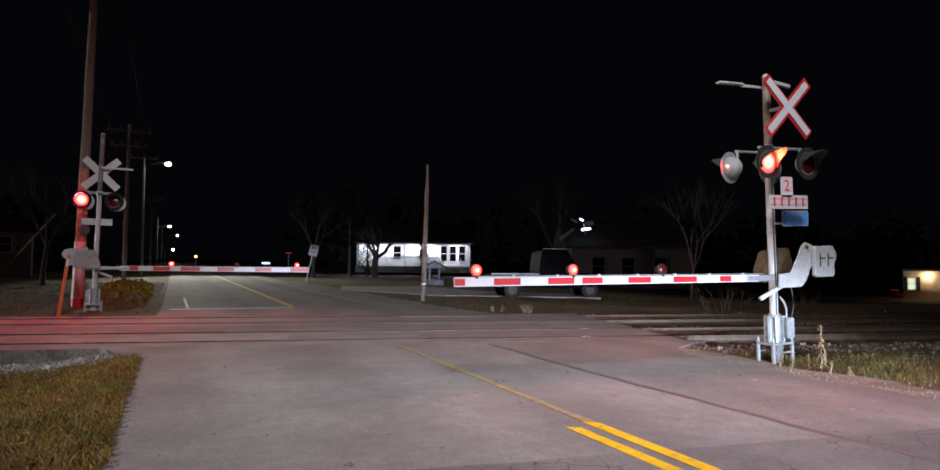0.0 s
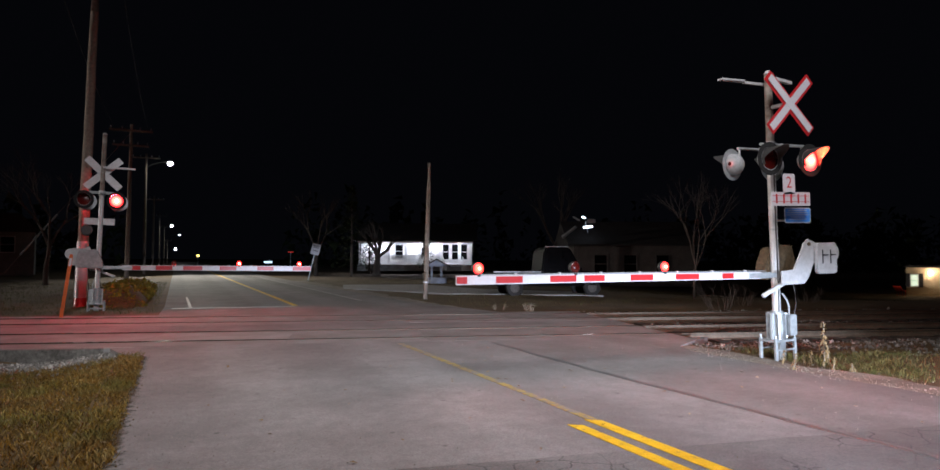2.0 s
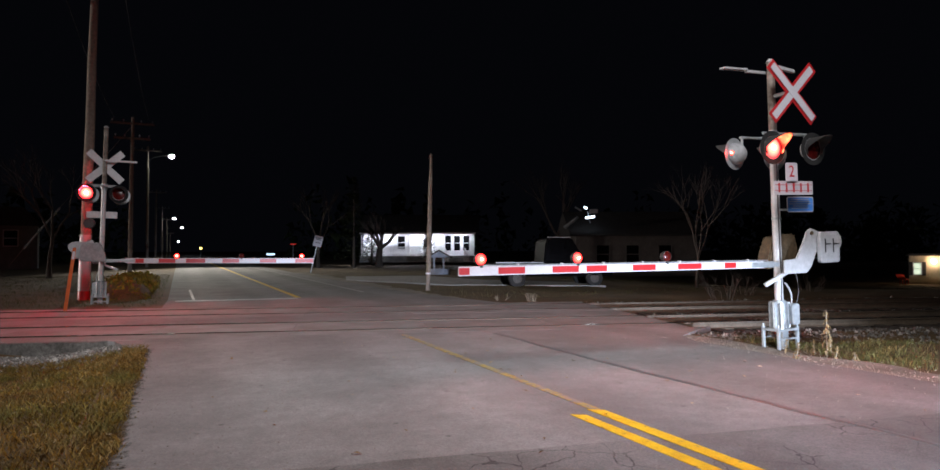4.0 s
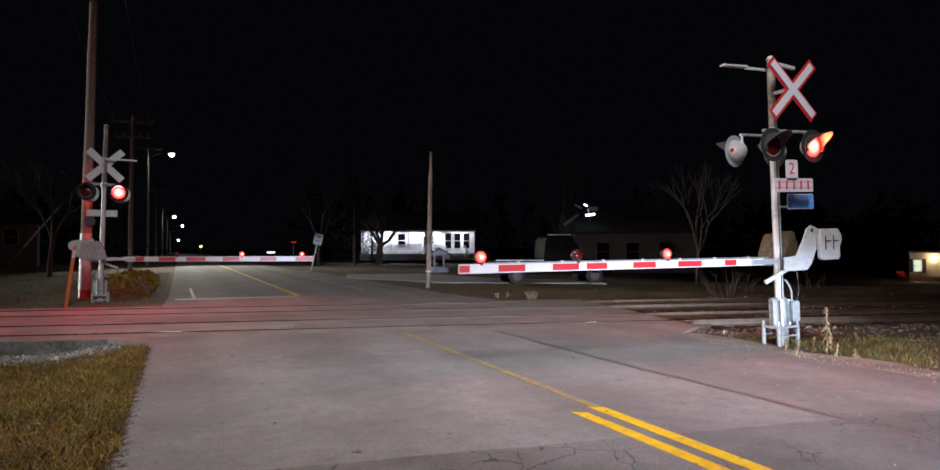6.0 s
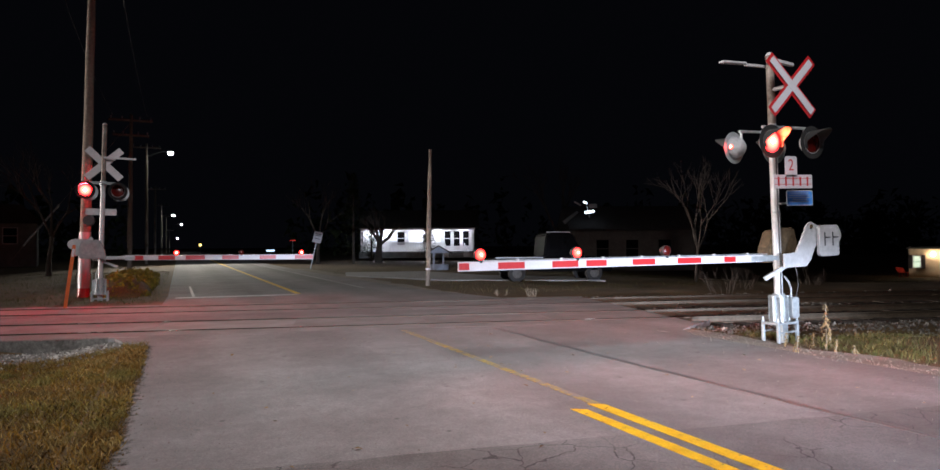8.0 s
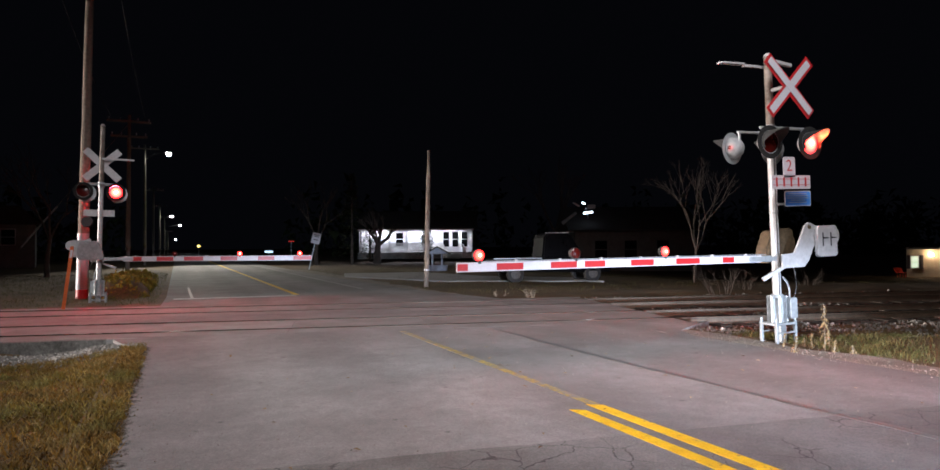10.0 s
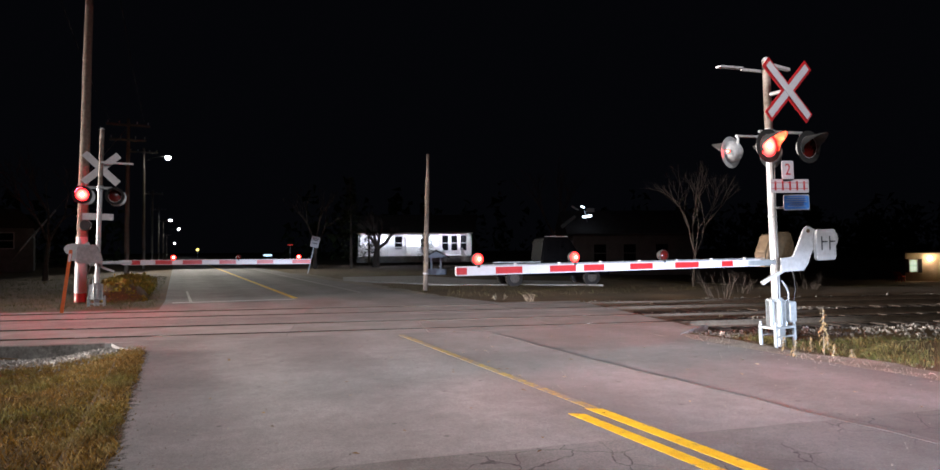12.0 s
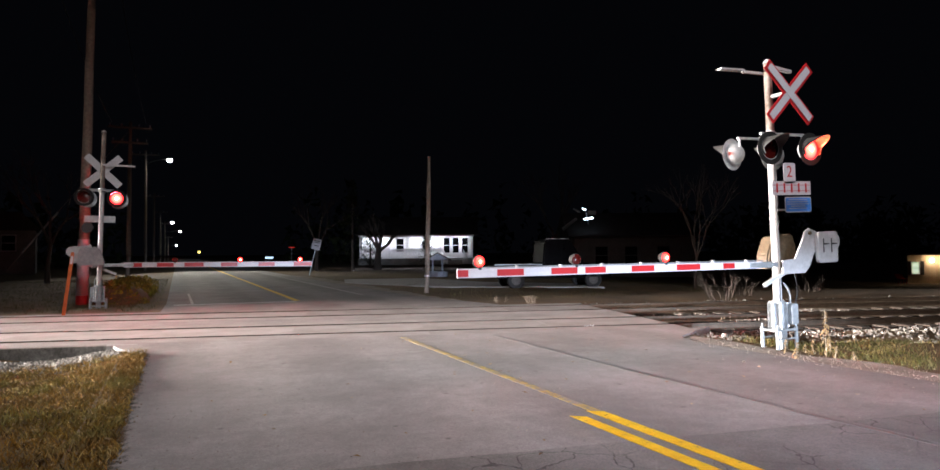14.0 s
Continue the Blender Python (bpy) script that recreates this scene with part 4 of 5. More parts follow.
slab(bm, rounded(0.075, 1.65, 0.03, 3, 0, 0.82), 0.02)
part("blade", bm, ORANGE, marker)
bm = B()
slab(bm, rounded(0.055, 0.2, 0.02, 3, 0, 1.45), 0.004, pose(0, -0.013, 0))
part("reflector_strip", bm, WHITE_SHEET, marker)

# speed sign seen from behind, on a leaning post
sign = thing("road_sign", Matrix.Translation((8.15, 46.0, -0.05)) @ pose(0, 0, 0, 0, 13, 0), "pale road sign on a leaning steel post", "road sign")
bm = B()
box(bm, (-0.03, -0.02, -0.1), (0.03, 0.02, 2.5), 0.004)
part("post", bm, GALV, sign)
bm = B()
slab(bm, rounded(0.58, 0.75, 0.05, 4, 0, 2.2), 0.006, pose(0, -0.03, 0))
board = part("sign_board", bm, WHITE_SHEET, sign, "white board with dark unreadable bars")
for z, w in ((2.42, 0.2), (2.32, 0.17), (2.1, 0.16)):
    bm = B()
    box(bm, (-w, -0.037, z - 0.025), (w, -0.034, z + 0.025))
    part("lettering_bar", bm, BLACK, board)


# ---- houses ----
def window(parent, x, z, w, h, y=0.0, pane=None, frame_mat=None, name="window"):
    bm = B()
    for lo, hi in (((x - w / 2 - 0.07, y - 0.05, z - 0.07), (x - w / 2, y + 0.03, z + h + 0.07)), ((x + w / 2, y - 0.05, z - 0.07), (x + w / 2 + 0.07, y + 0.03, z + h + 0.07)),
                   ((x - w / 2, y - 0.05, z + h), (x + w / 2, y + 0.03, z + h + 0.07)), ((x - w / 2, y - 0.05, z - 0.07), (x + w / 2, y + 0.03, z)),
                   ((x - w / 2, y - 0.04, z + h / 2 - 0.025), (x + w / 2, y + 0.02, z + h / 2 + 0.025))):
        box(bm, lo, hi)
    f = part(name, bm, frame_mat or SIDING, parent)
    for z0, z1 in ((z, z + h / 2 - 0.025), (z + h / 2 + 0.025, z + h)):
        bm = B()
        box(bm, (x - w / 2, y - 0.02, z0), (x + w / 2, y - 0.008, z1))
        part("pane", bm, pane or PANE, f)
    return f


def siding_wall(bm, x0, x1, z0, z1, y=0.0, step=0.2, depth=0.2):
    """Lap siding: one body with a saw-toothed face."""
    prof = [(y + depth, z0), (y + depth, z1)]
    n = max(1, round((z1 - z0) / step))
    for k in range(n, 0, -1):
        a, b = z0 + (z1 - z0) * (k - 1) / n, z0 + (z1 - z0) * k / n
        prof += [(y, b), (y - 0.025, a)]
    v0 = [bm.verts.new((x0, py, pz)) for py, pz in prof]
    v1 = [bm.verts.new((x1, py, pz)) for py, pz in prof]
    bm.faces.new(v0), bm.faces.new(v1[::-1])
    for k in range(len(prof)):
        j = (k + 1) % len(prof)
        bm.faces.new((v0[k], v0[j], v1[j], v1[k]))


# white bungalow with a lit porch; local x runs along its front
HOUSE = Matrix.Translation((17.3, 67.0, 0.25)) @ pose(0, 0, 0, 0, 0, -23.4)
house = thing("house", HOUSE, "white-sided bungalow with a lit front porch and dark roof", "house")
bm = B()
siding_wall(bm, -0.4, 11.2, 0.7, 3.2, 1.6)
part("front_wall", bm, SIDING, house, "white lap siding lit by porch lamps")
bm = B()
box(bm, (-0.4, 1.8, 0.0), (11.2, 8.5, 3.2))
part("wall", bm, SIDING, house)
bm = B()
box(bm, (-0.5, -0.15, 0.0), (7.9, 1.6, 0.55))
part("foundation", bm, GREY_WALL, house, "grey foundation skirting")
bm = B()
slab(bm, [(-0.5, 0.55), (11.3, 0.55), (11.3, 0.65), (-0.5, 0.65)], 1.9, pose(0, 0.75, 0))
part("porch_floor", bm, GREY_WALL, house)
bm = B()
pts = [(-0.5, 3.15), (1.5, 3.3), (5.0, 5.1), (9.0, 3.2), (9.0, 3.1), (-0.5, 3.05)]
v0 = [bm.verts.new((-0.9, y, z)) for y, z in pts]
v1 = [bm.verts.new((11.7, y, z)) for y, z in pts]
bm.faces.new(v0), bm.faces.new(v1[::-1])
for k in range(6):
    bm.faces.new((v0[k], v0[(k + 1) % 6], v1[(k + 1) % 6], v1[k]))
part("roof", bm, SHINGLE, house, "dark shingle roof")
# board added to screen the bulbs, so that only the wall shows their light
bm = B()
box(bm, (-0.5, -0.16, 2.86), (11.3, -0.1, 3.1), 0.008)
part("fascia", bm, SIDING, house, "white fascia board added to hide the porch bulbs")
for x in (-0.3, 1.0, 2.7, 4.5, 6.2, 7.9, 11.1):
    bm = B()
    box(bm, (x - 0.06, -0.1, 0.65), (x + 0.06, 0.02, 3.1), 0.01)
    part("porch_post", bm, SIDING, house)
for a, b in ((-0.3, 1.0), (1.0, 2.7), (2.7, 4.5), (4.5, 6.2), (6.2, 7.9)):
    bm = B()
    box(bm, (a + 0.06, -0.07, 1.52), (b - 0.06, -0.01, 1.6))
    box(bm, (a + 0.06, -0.07, 0.75), (b - 0.06, -0.01, 0.81))
    for k in range(int((b - a) / 0.11)):
        xx = a + 0.1 + 0.11 * k
        box(bm, (xx - 0.028, -0.055, 0.8), (xx + 0.028, -0.025, 1.53))
    part("railing", bm, SIDING, house, "white porch railing")
for x, z, w, h in ((3.6, 1.35, 0.75, 1.35), (6.3, 1.35, 0.75, 1.1)):
    window(house, x, z, w, h, 1.57)
for x in (8.45, 9.4, 10.35):
    window(house, x, 1.2, 0.62, 1.55, 1.57)
for s, x in ((0, 8.2), (0, 10.2)):
    bm = B()
    for k in range(5):
        rod(bm, (x + 0.1 * k, -0.3 - 0.25 * k, 0.1), (x + 0.1 * k, -0.3 - 0.25 * k, 1.45 - 0.18 * k), 0.035, seg=6)
    rod(bm, (x, -0.3, 1.45), (x + 0.45, -1.4, 0.6), 0.04, seg=6)
    part("stair_rail", bm, SIDING, house, "white stair railing")
for k in range(3):
    bm = B()
    box(bm, (8.3, -0.4 - 0.3 * k, 0.0), (10.1, -0.1 - 0.3 * k, 0.48 - 0.16 * k), 0.01)
    part("step", bm, GREY_WALL, house)
for x in (0.6, 2.2, 5.2, 7.4, 9.9):
    bm = B()
    lathe(bm, [(0.0, -0.05), (0.09, -0.04), (0.1, 0.0), (0.0, 0.02)], 12, pose(x, 0.8, 3.04, 90, 0, 0))
    part("porch_lamp", bm, PORCH_ON, house, "glowing porch ceiling lamp", True)

# dark house behind the pickup, with a floodlight on its gable
gable = thing("house", Matrix.Translation((27.0, 42.6, -0.5)) @ pose(0, 0, 0, 0, 0, -23.4), "unlit dark house with a floodlight on its gable", "house")
bm = B()
siding_wall(bm, 0.0, 9.0, 0.0, 3.2, 0.0)
part("front_wall", bm, DARK_WALL, gable)
bm = B()
box(bm, (0.0, 0.2, 0.0), (9.0, 7.0, 3.2))
part("wall", bm, DARK_WALL, gable)
bm = B()
pts = [(-0.5, 3.1), (3.5, 5.0), (7.5, 3.1), (7.5, 3.0), (-0.5, 3.0)]
v0 = [bm.verts.new((-0.5, y, z)) for y, z in pts]
v1 = [bm.verts.new((9.5, y, z)) for y, z in pts]
bm.faces.new(v0), bm.faces.new(v1[::-1])
for k in range(5):
    bm.faces.new((v0[k], v0[(k + 1) % 5], v1[(k + 1) % 5], v1[k]))
part("roof", bm, SHINGLE, gable)
for x in (2.0, 4.2, 6.6):
    window(gable, x, 1.0, 0.9, 1.3, -0.02, None, DARK_WALL)
flood = thing("floodlight", Matrix.Translation((27.6, 41.9, 4.2)) @ pose(0, 0, 0, 0, 0, -23.4), "bright white floodlights on a bracket over the eaves", "floodlight")
# glowing and grey plates stand in for the lamp and the gable it lights
for x, z, w, h, tilt in ((-0.3, 0.28, 0.3, 0.12, 25), (0.42, 0.12, 0.6, 0.3, 0), (0.12, -0.34, 0.7, 0.16, -8), (-0.75, -0.1, 0.6, 0.12, 30)):
    bm = B()
    slab(bm, rounded(w, h, 0.06, 3, x, z), 0.06, pose(0, 0, 0, 0, tilt, 0))
    part("flood_plate", bm, FLOOD_ON if w != 0.6 else GALV, flood, "plate of the bright floodlit cluster")
bm = B()
rod(bm, (0.0, 0.05, 0.1), (0.3, 0.8, -0.7), 0.05, seg=8)
part("bracket", bm, GALV, flood)
# pale bar puts the floodlit diagonal edge into its metal colour
bm = B()
rod(bm, (-0.7, 0.05, -0.3), (-1.7, 0.3, -1.1), 0.1, 0.14, seg=8)
part("lit_edge_bar", bm, GALV, flood, "pale metal bar for the floodlit edge below the lamps")

# beige house with a lamp by its window
beige = thing("house", Matrix.Translation((49.4, 32.6, -1.1)) @ pose(0, 0, 0, 0, 0, -58.0), "beige-sided house with a lit window and wall lamp", "house")
bm = B()
siding_wall(bm, 0.0, 9.0, 0.0, 2.15, 0.0)
part("front_wall", bm, BEIGE, beige)
bm = B()
box(bm, (0.0, 0.2, 0.0), (9.0, 6.0, 2.15))
part("wall", bm, BEIGE, beige)
bm = B()
slab(bm, [(-0.2, 2.1), (9.2, 2.1), (9.0, 2.25), (0.0, 2.25)], 7.0, pose(0, 3.0, 0))
part("roof", bm, SHINGLE, beige)
LIT_PANE = glow("lit_window_pane", (0.75, 0.9, 0.6), 0.9)
f = window(beige, 0.5, 0.75, 0.42, 0.8, -0.02, LIT_PANE)
for x in (0.1, 0.9):
    bm = B()
    box(bm, (x - 0.13, -0.05, 0.65), (x + 0.13, -0.02, 1.65), 0.01)
    part("shutter", bm, BLACK, beige, "dark window shutter")
bm = B()
lathe(bm, [(0.0, -0.12), (0.1, -0.08), (0.13, 0.02), (0.0, 0.06)], 12, pose(1.5, -0.25, 1.7))
part("wall_lamp", bm, WARM_ON, beige, "glowing wall lamp", True)
sled = thing("lawn_chair", Matrix.Translation((48.2, 32.2, -1.05)) @ pose(0, 0, 0, 0, 0, 10) @ Matrix.Scale(0.85, 4), "bright red plastic lawn chair beside the beige house", "chair")
bm = B()
slab(bm, rounded(0.6, 0.06, 0.02, 2, 0, 0.42), 0.55)
part("seat", bm, RED_PAINT, sled)
bm = B()
box(bm, (-0.3, -0.03, 0.0), (0.3, 0.03, 0.6), 0.02, pose(-0.3, 0, 0.42, 0, -48, 0) @ pose(0, 0, 0, 0, 0, 90))
part("backrest", bm, RED_PAINT, sled)
for x in (-0.25, 0.25):
    for y in (-0.22, 0.22):
        bm = B()
        rod(bm, (x, y, -0.05), (x, y, 0.41), 0.025, seg=8)
        part("leg", bm, RED_PAINT, sled)

# house at the far side, left of the road
pale = thing("house", Matrix.Translation((-16.5, 63.0, 0.0)) @ pose(0, 0, 0, 0, 0, 8), "pale house half hidden in the dark", "house")
bm = B()
siding_wall(bm, 0.0, 6.0, 0.0, 3.6, 0.0)
part("front_wall", bm, GREY_WALL, pale)
bm = B()
box(bm, (0.0, 0.2, 0.0), (6.0, 6.0, 3.6))
part("wall", bm, GREY_WALL, pale)
bm = B()
slab(bm, [(-0.4, 3.5), (6.4, 3.5), (5.0, 5.0), (1.0, 5.0)], 6.6, pose(0, 3.0, 0))
part("roof", bm, SHINGLE, pale)
for x in (1.6, 4.2):
    window(pale, x, 1.9, 0.9, 1.2, -0.02)

# garden wishing well
well = thing("wishing_well", Matrix.Translation((14.85, 39.2, -0.1)) @ pose(0, 0, 0, 0, 0, -20), "pale wooden garden wishing well with a small gable roof", "garden ornament")
bm = B()
lathe(bm, [(0.62, 0.0), (0.66, 0.4), (0.55, 0.4), (0.52, 0.0)], 12, pose(0, 0, 0, 90, 0, 0))
part("basin", bm, BLUE_GREY, well)
for x in (-0.3, 0.3):
    bm = B()
    box(bm, (x - 0.06, -0.06, 0.0), (x + 0.06, 0.06, 1.3), 0.01)
    part("post", bm, BLUE_GREY, well)
bm = B()
slab(bm, [(-0.85, 1.12), (0, 1.6), (0.85, 1.12), (0.8, 1.06), (0, 1.5), (-0.8, 1.06)], 0.9)
part("roof", bm, DARK_WALL, well)
bm = B()
slab(bm, [(-0.7, 1.1), (0, 1.49), (0.7, 1.1)], 0.5)
part("gable", bm, BLUE_GREY, well)
DRIVE = surface("driveway_concrete", (0.36, 0.36, 0.36), (0.54, 0.54, 0.54), 30, 1.2, 0.8, 0, 0.3, (0.65, 0.65, 0.65), 0.7)
lay("driveway", [(7.6, 33.0), (8.6, 37.5), (13.0, 36.5), (13.8, 30.0), (16.8, 26.0), (16.0, 23.0), (10.6, 26.5)], 0.0, 0.12, DRIVE, "pale concrete driveway off the road", category="driveway")


# ---- parked pickup ----
pickup = thing("pickup_truck", Matrix.Translation((13.55, 24.0, -0.1)) @ pose(0, 0, 0, 0, 0, -13), "dark pickup truck parked on the driveway", "pickup truck")
bm = B()
slab(bm, [(-1.9, 0.5), (-1.9, 1.02), (0.1, 1.05), (0.2, 1.1), (1.85, 1.1), (2.95, 1.02), (3.1, 0.8), (3.1, 0.45)], 1.8, pose(0, 0.9, 0))
bmesh.ops.bevel(bm, geom=bm.edges[:], offset=0.05, segments=2, affect="EDGES")
part("body", bm, CAR_PAINT, pickup, "", True)
bm = B()
slab(bm, [(0.15, 1.05), (0.25, 1.95), (0.4, 2.08), (1.35, 2.06), (1.95, 1.1)], 1.6, pose(0, 0.9, 0))
bmesh.ops.bevel(bm, geom=bm.edges[:], offset=0.06, segments=2, affect="EDGES")
part("cab", bm, CAR_PAINT, pickup, "", True)
for pts in ([(0.4, 1.2), (0.44, 1.88), (0.92, 1.9), (0.92, 1.2)], [(1.02, 1.2), (1.02, 1.9), (1.3, 1.9), (1.7, 1.2)]):
    bm = B()
    slab(bm, pts, 0.01, pose(0, 0.095, 0))
    part("side_window", bm, PANE, pickup)
# pale metal strips paint the light caught along bed and roof edges
bm = B()
box(bm, (-1.9, -0.02, 1.02), (0.1, 0.06, 1.07), 0.01)
part("bed_rail", bm, GALV, pickup, "bed rail paled for the light on it")
bm = B()
box(bm, (0.3, 0.1, 2.07), (1.3, 0.16, 2.1), 0.008)
part("roof_edge_strip", bm, ALUMINIUM, pickup, "pale strip for the lit roof edge")
for x in (-1.0, 2.3):
    for y in (0.0, 1.6):
        bm = B()
        lathe(bm, [(0.2, 0.0), (0.33, 0.0), (0.36, 0.04), (0.36, 0.18), (0.33, 0.22), (0.2, 0.22), (0.2, 0.0)], 22, pose(x, y - 0.02, 0.4))
        wheel = part("wheel", bm, RUBBER, pickup, "", True)
        bm = B()
        lathe(bm, [(0.0, 0.03), (0.06, 0.02), (0.19, 0.04), (0.205, 0.01), (0.205, 0.2), (0.0, 0.2)], 18, pose(x, y - 0.02, 0.4))
        part("rim", bm, DARK_WALL, wheel, "dull steel rim", True)


# ---- trees, shrubs, weeds ----
def branch(bm, a, way, length, r, depth, rng, spread=0.6, seg=6):
    b = a + way * length
    mid = a + way * length * 0.5 + Vector((rng.uniform(-1, 1), rng.uniform(-1, 1), rng.uniform(-0.3, 0.5))) * length * 0.06
    rod(bm, a, mid, r, r * 0.82, seg, False), rod(bm, mid, b, r * 0.82, r * 0.62, seg, depth == 0)
    if depth == 0:
        return
    for k in range(rng.choice((2, 3, 3))):
        w = (way + Vector((rng.uniform(-1, 1), rng.uniform(-1, 1), rng.uniform(-0.35, 0.7))) * spread).normalized()
        branch(bm, b if k else mid + (b - mid) * 0.6, w, length * rng.uniform(0.6, 0.85), r * rng.uniform(0.45, 0.62), depth - 1, rng, spread, max(4, seg - 1))


def bare_tree(at, height, r, seed, words, levels=4, material=None, ways=None):
    rng = random.Random(seed)
    tree = thing("tree", at, words, "tree", "bare trees")
    bm = B()
    rod(bm, (0, 0, -0.15), (0, 0, height * 0.12), r * 1.35, r, 9), rod(bm, (0, 0, height * 0.12), (0.02 * height, 0, height * 0.3), r, r * 0.85, 9, False)
    part("trunk", bm, material or BARK, tree, "", True)
    bm = B()
    for w in ways or ((0.5, 0.1, 1), (-0.45, 0.2, 1), (0.05, -0.35, 1)):
        branch(bm, Vector((0.02 * height, 0, height * 0.29)), Vector(w).normalized(), height * 0.24, r * 0.65, levels, rng)
    part("crown", bm, material or BARK, tree, "leafless limbs and twigs")


def conifer(at, height, width, seed, words, n=900):
    rng = random.Random(seed)
    tree = thing("tree", at, words, "tree", "evergreens")
    bm = B()
    rod(bm, (0, 0, -0.15), (0, 0, height * 0.95), width * 0.06, 0.02, 7)
    part("trunk", bm, BARK, tree)
    verts, faces = [], []
    for k in range(n):
        u = rng.random() ** 0.8
        z = height * (0.08 + 0.92 * u)
        rr = width * 0.5 * (1 - u) ** 0.8 * rng.uniform(0.35, 1.1) + 0.05
        a = rng.uniform(0, math.tau)
        c = Vector((rr * math.cos(a), rr * math.sin(a), z))
        out = Vector((math.cos(a), math.sin(a), rng.uniform(-0.5, 0.3))) * rng.uniform(0.2, 0.5) * (0.4 + width * 0.15)
        sidev = Vector((-math.sin(a), math.cos(a), rng.uniform(-0.3, 0.3))) * rng.uniform(0.05, 0.14) * (0.4 + width * 0.15)
        i = len(verts)
        verts += [c - sidev, c + out * 0.5 - sidev * 0.6 + Vector((0, 0, 0.05)), c + out, c + out * 0.5 + sidev * 0.6 + Vector((0, 0, 0.05)), c + sidev]
        faces += [(i, i + 1, i + 4), (i + 1, i + 2, i + 3), (i + 1, i + 3, i + 4)]
    me = bpy.data.meshes.new("crown")
    me.from_pydata(verts, [], faces)
    me.materials.append(NEEDLES)
    ob = new("crown", me)
    ob.parent = tree


bare_tree((16.7, 59.5, 0.1), 5.2, 0.3, 4, "bare spreading tree on the lawn before the white house", 3, None, ((0.75, 0.0, 0.55), (-0.5, 0.1, 0.9), (0.15, -0.2, 1), (-0.15, 0.2, 1)))
bare_tree((19.1, 21.2, -0.4), 5.4, 0.05, 7, "slender bare tree beyond the tracks", 4, None, ((0.16, 0.0, 1), (-0.18, 0.1, 1), (0.34, -0.1, 1), (0.0, 0.1, 1)))
bare_tree((28.5, 48.0, 0), 8.6, 0.16, 11, "tall bare tree beside the dark house", 4)
bare_tree((10.9, 58.0, 0), 7.5, 0.14, 15, "thin bare tree near the road", 4)
bare_tree((-6.4, 42.0, 0), 7.0, 0.12, 18, "bare leaning tree beside the far tracks", 4)
conifer((13.3, 55.0, 0), 7.6, 2.3, 21, "dark narrow evergreen on the lawn")
conifer((17.2, 63.8, 0.2), 3.4, 2.2, 22, "small dark evergreen shrub by the porch", 500)
conifer((21.7, 60.0, 0.2), 3.6, 1.8, 23, "dark evergreen shrub before the porch", 450)
rng = random.Random(5)


def shrub(at, height, stems, seed, words, material, category="shrub", name="shrub"):
    r2 = random.Random(seed)
    ob = thing(name, at, words, category)
    bm = B()
    for k in range(stems):
        a = r2.uniform(0, math.tau)
        w = Vector((math.cos(a) * r2.uniform(0.1, 0.75), math.sin(a) * r2.uniform(0.1, 0.75), 1)).normalized()
        branch(bm, Vector((math.cos(a) * 0.08, math.sin(a) * 0.08, -0.05)), w, height * r2.uniform(0.3, 0.5), 0.007 * (0.6 + height * 0.4), 2, r2, 0.45, 5)
    part("bush", bm, material, ob)
    return ob


shrub((14.9, 15.4, -0.35), 1.3, 14, 31, "bare many-stemmed shrub beyond the tracks", BARK)
shrub((16.9, 16.6, -0.4), 1.1, 9, 32, "bare many-stemmed shrub beyond the tracks", BARK)
shrub((20.5, 17.0, -0.45), 1.2, 9, 33, "bare many-stemmed shrub beyond the tracks", BARK)
shrub((9.3, 16.9, -0.1), 0.4, 12, 34, "tuft of pale dry weeds at the crossing's edge", TWIG, "weeds", "weeds")
shrub((8.75, 17.9, -0.1), 0.3, 9, 35, "tuft of pale dry weeds at the crossing's edge", TWIG, "weeds", "weeds")


def weed(at, height, seed, words):
    """A dry stalk with curled leaves and seed heads."""
    r2 = random.Random(seed)
    ob = thing("weed", at, words, "weed", "dry weeds")
    bm = B()
    top = Vector((r2.uniform(-0.05, 0.05), 0, height))
    rod(bm, (0, 0, -0.04), top, 0.009, 0.005, 6)
    part("stalk", bm, TWIG, ob)
    verts, faces = [], []
    for k in range(int(30 + 70 * height)):
        z = height * (0.1 + 0.9 * r2.random() ** 0.8)
        a = r2.uniform(0, math.tau)
        c = top * (z / height)
        reach = r2.uniform(0.02, 0.085) * (1.3 - z / height * 0.95) * (0.5 + height)
        out = Vector((math.cos(a), math.sin(a), r2.uniform(-0.1, 0.5))) * reach
        s2 = Vector((-math.sin(a), math.cos(a), r2.uniform(-0.4, 0.4))) * r2.uniform(0.006, 0.016)
        drop = Vector((0, 0, -reach * r2.uniform(0.5, 1.5)))
        i = len(verts)
        verts += [c, c + out * 0.6 - s2, c + out * 0.6 + s2, c + out - s2 * 0.8 + drop * 0.5, c + out + s2 * 0.8 + drop * 0.5, c + out * 0.9 + drop]
        faces += [(i, i + 1, i + 2), (i + 1, i + 3, i + 4, i + 2), (i + 3, i + 5, i + 4)]
    me = bpy.data.meshes.new("foliage")
    me.from_pydata(verts, [], faces)
    me.materials.append(DRY_LEAF)
    lv = new("foliage", me)
    lv.parent = ob


DRY_LEAF = island("dry_weed_leaf", [(0.22, 0.15, 0.075), (0.34, 0.25, 0.14), (0.13, 0.085, 0.042)])
weed((8.12, 6.5, -0.05), 0.66, 41, "tall dry brown weed at the road's edge")
for k in range(7):
    weed((8.05 + rng.uniform(-0.5, 0.6), 6.6 + rng.uniform(-0.5, 0.45), -0.05), rng.uniform(0.12, 0.26), 50 + k, "small dry brown weed at the road's edge")


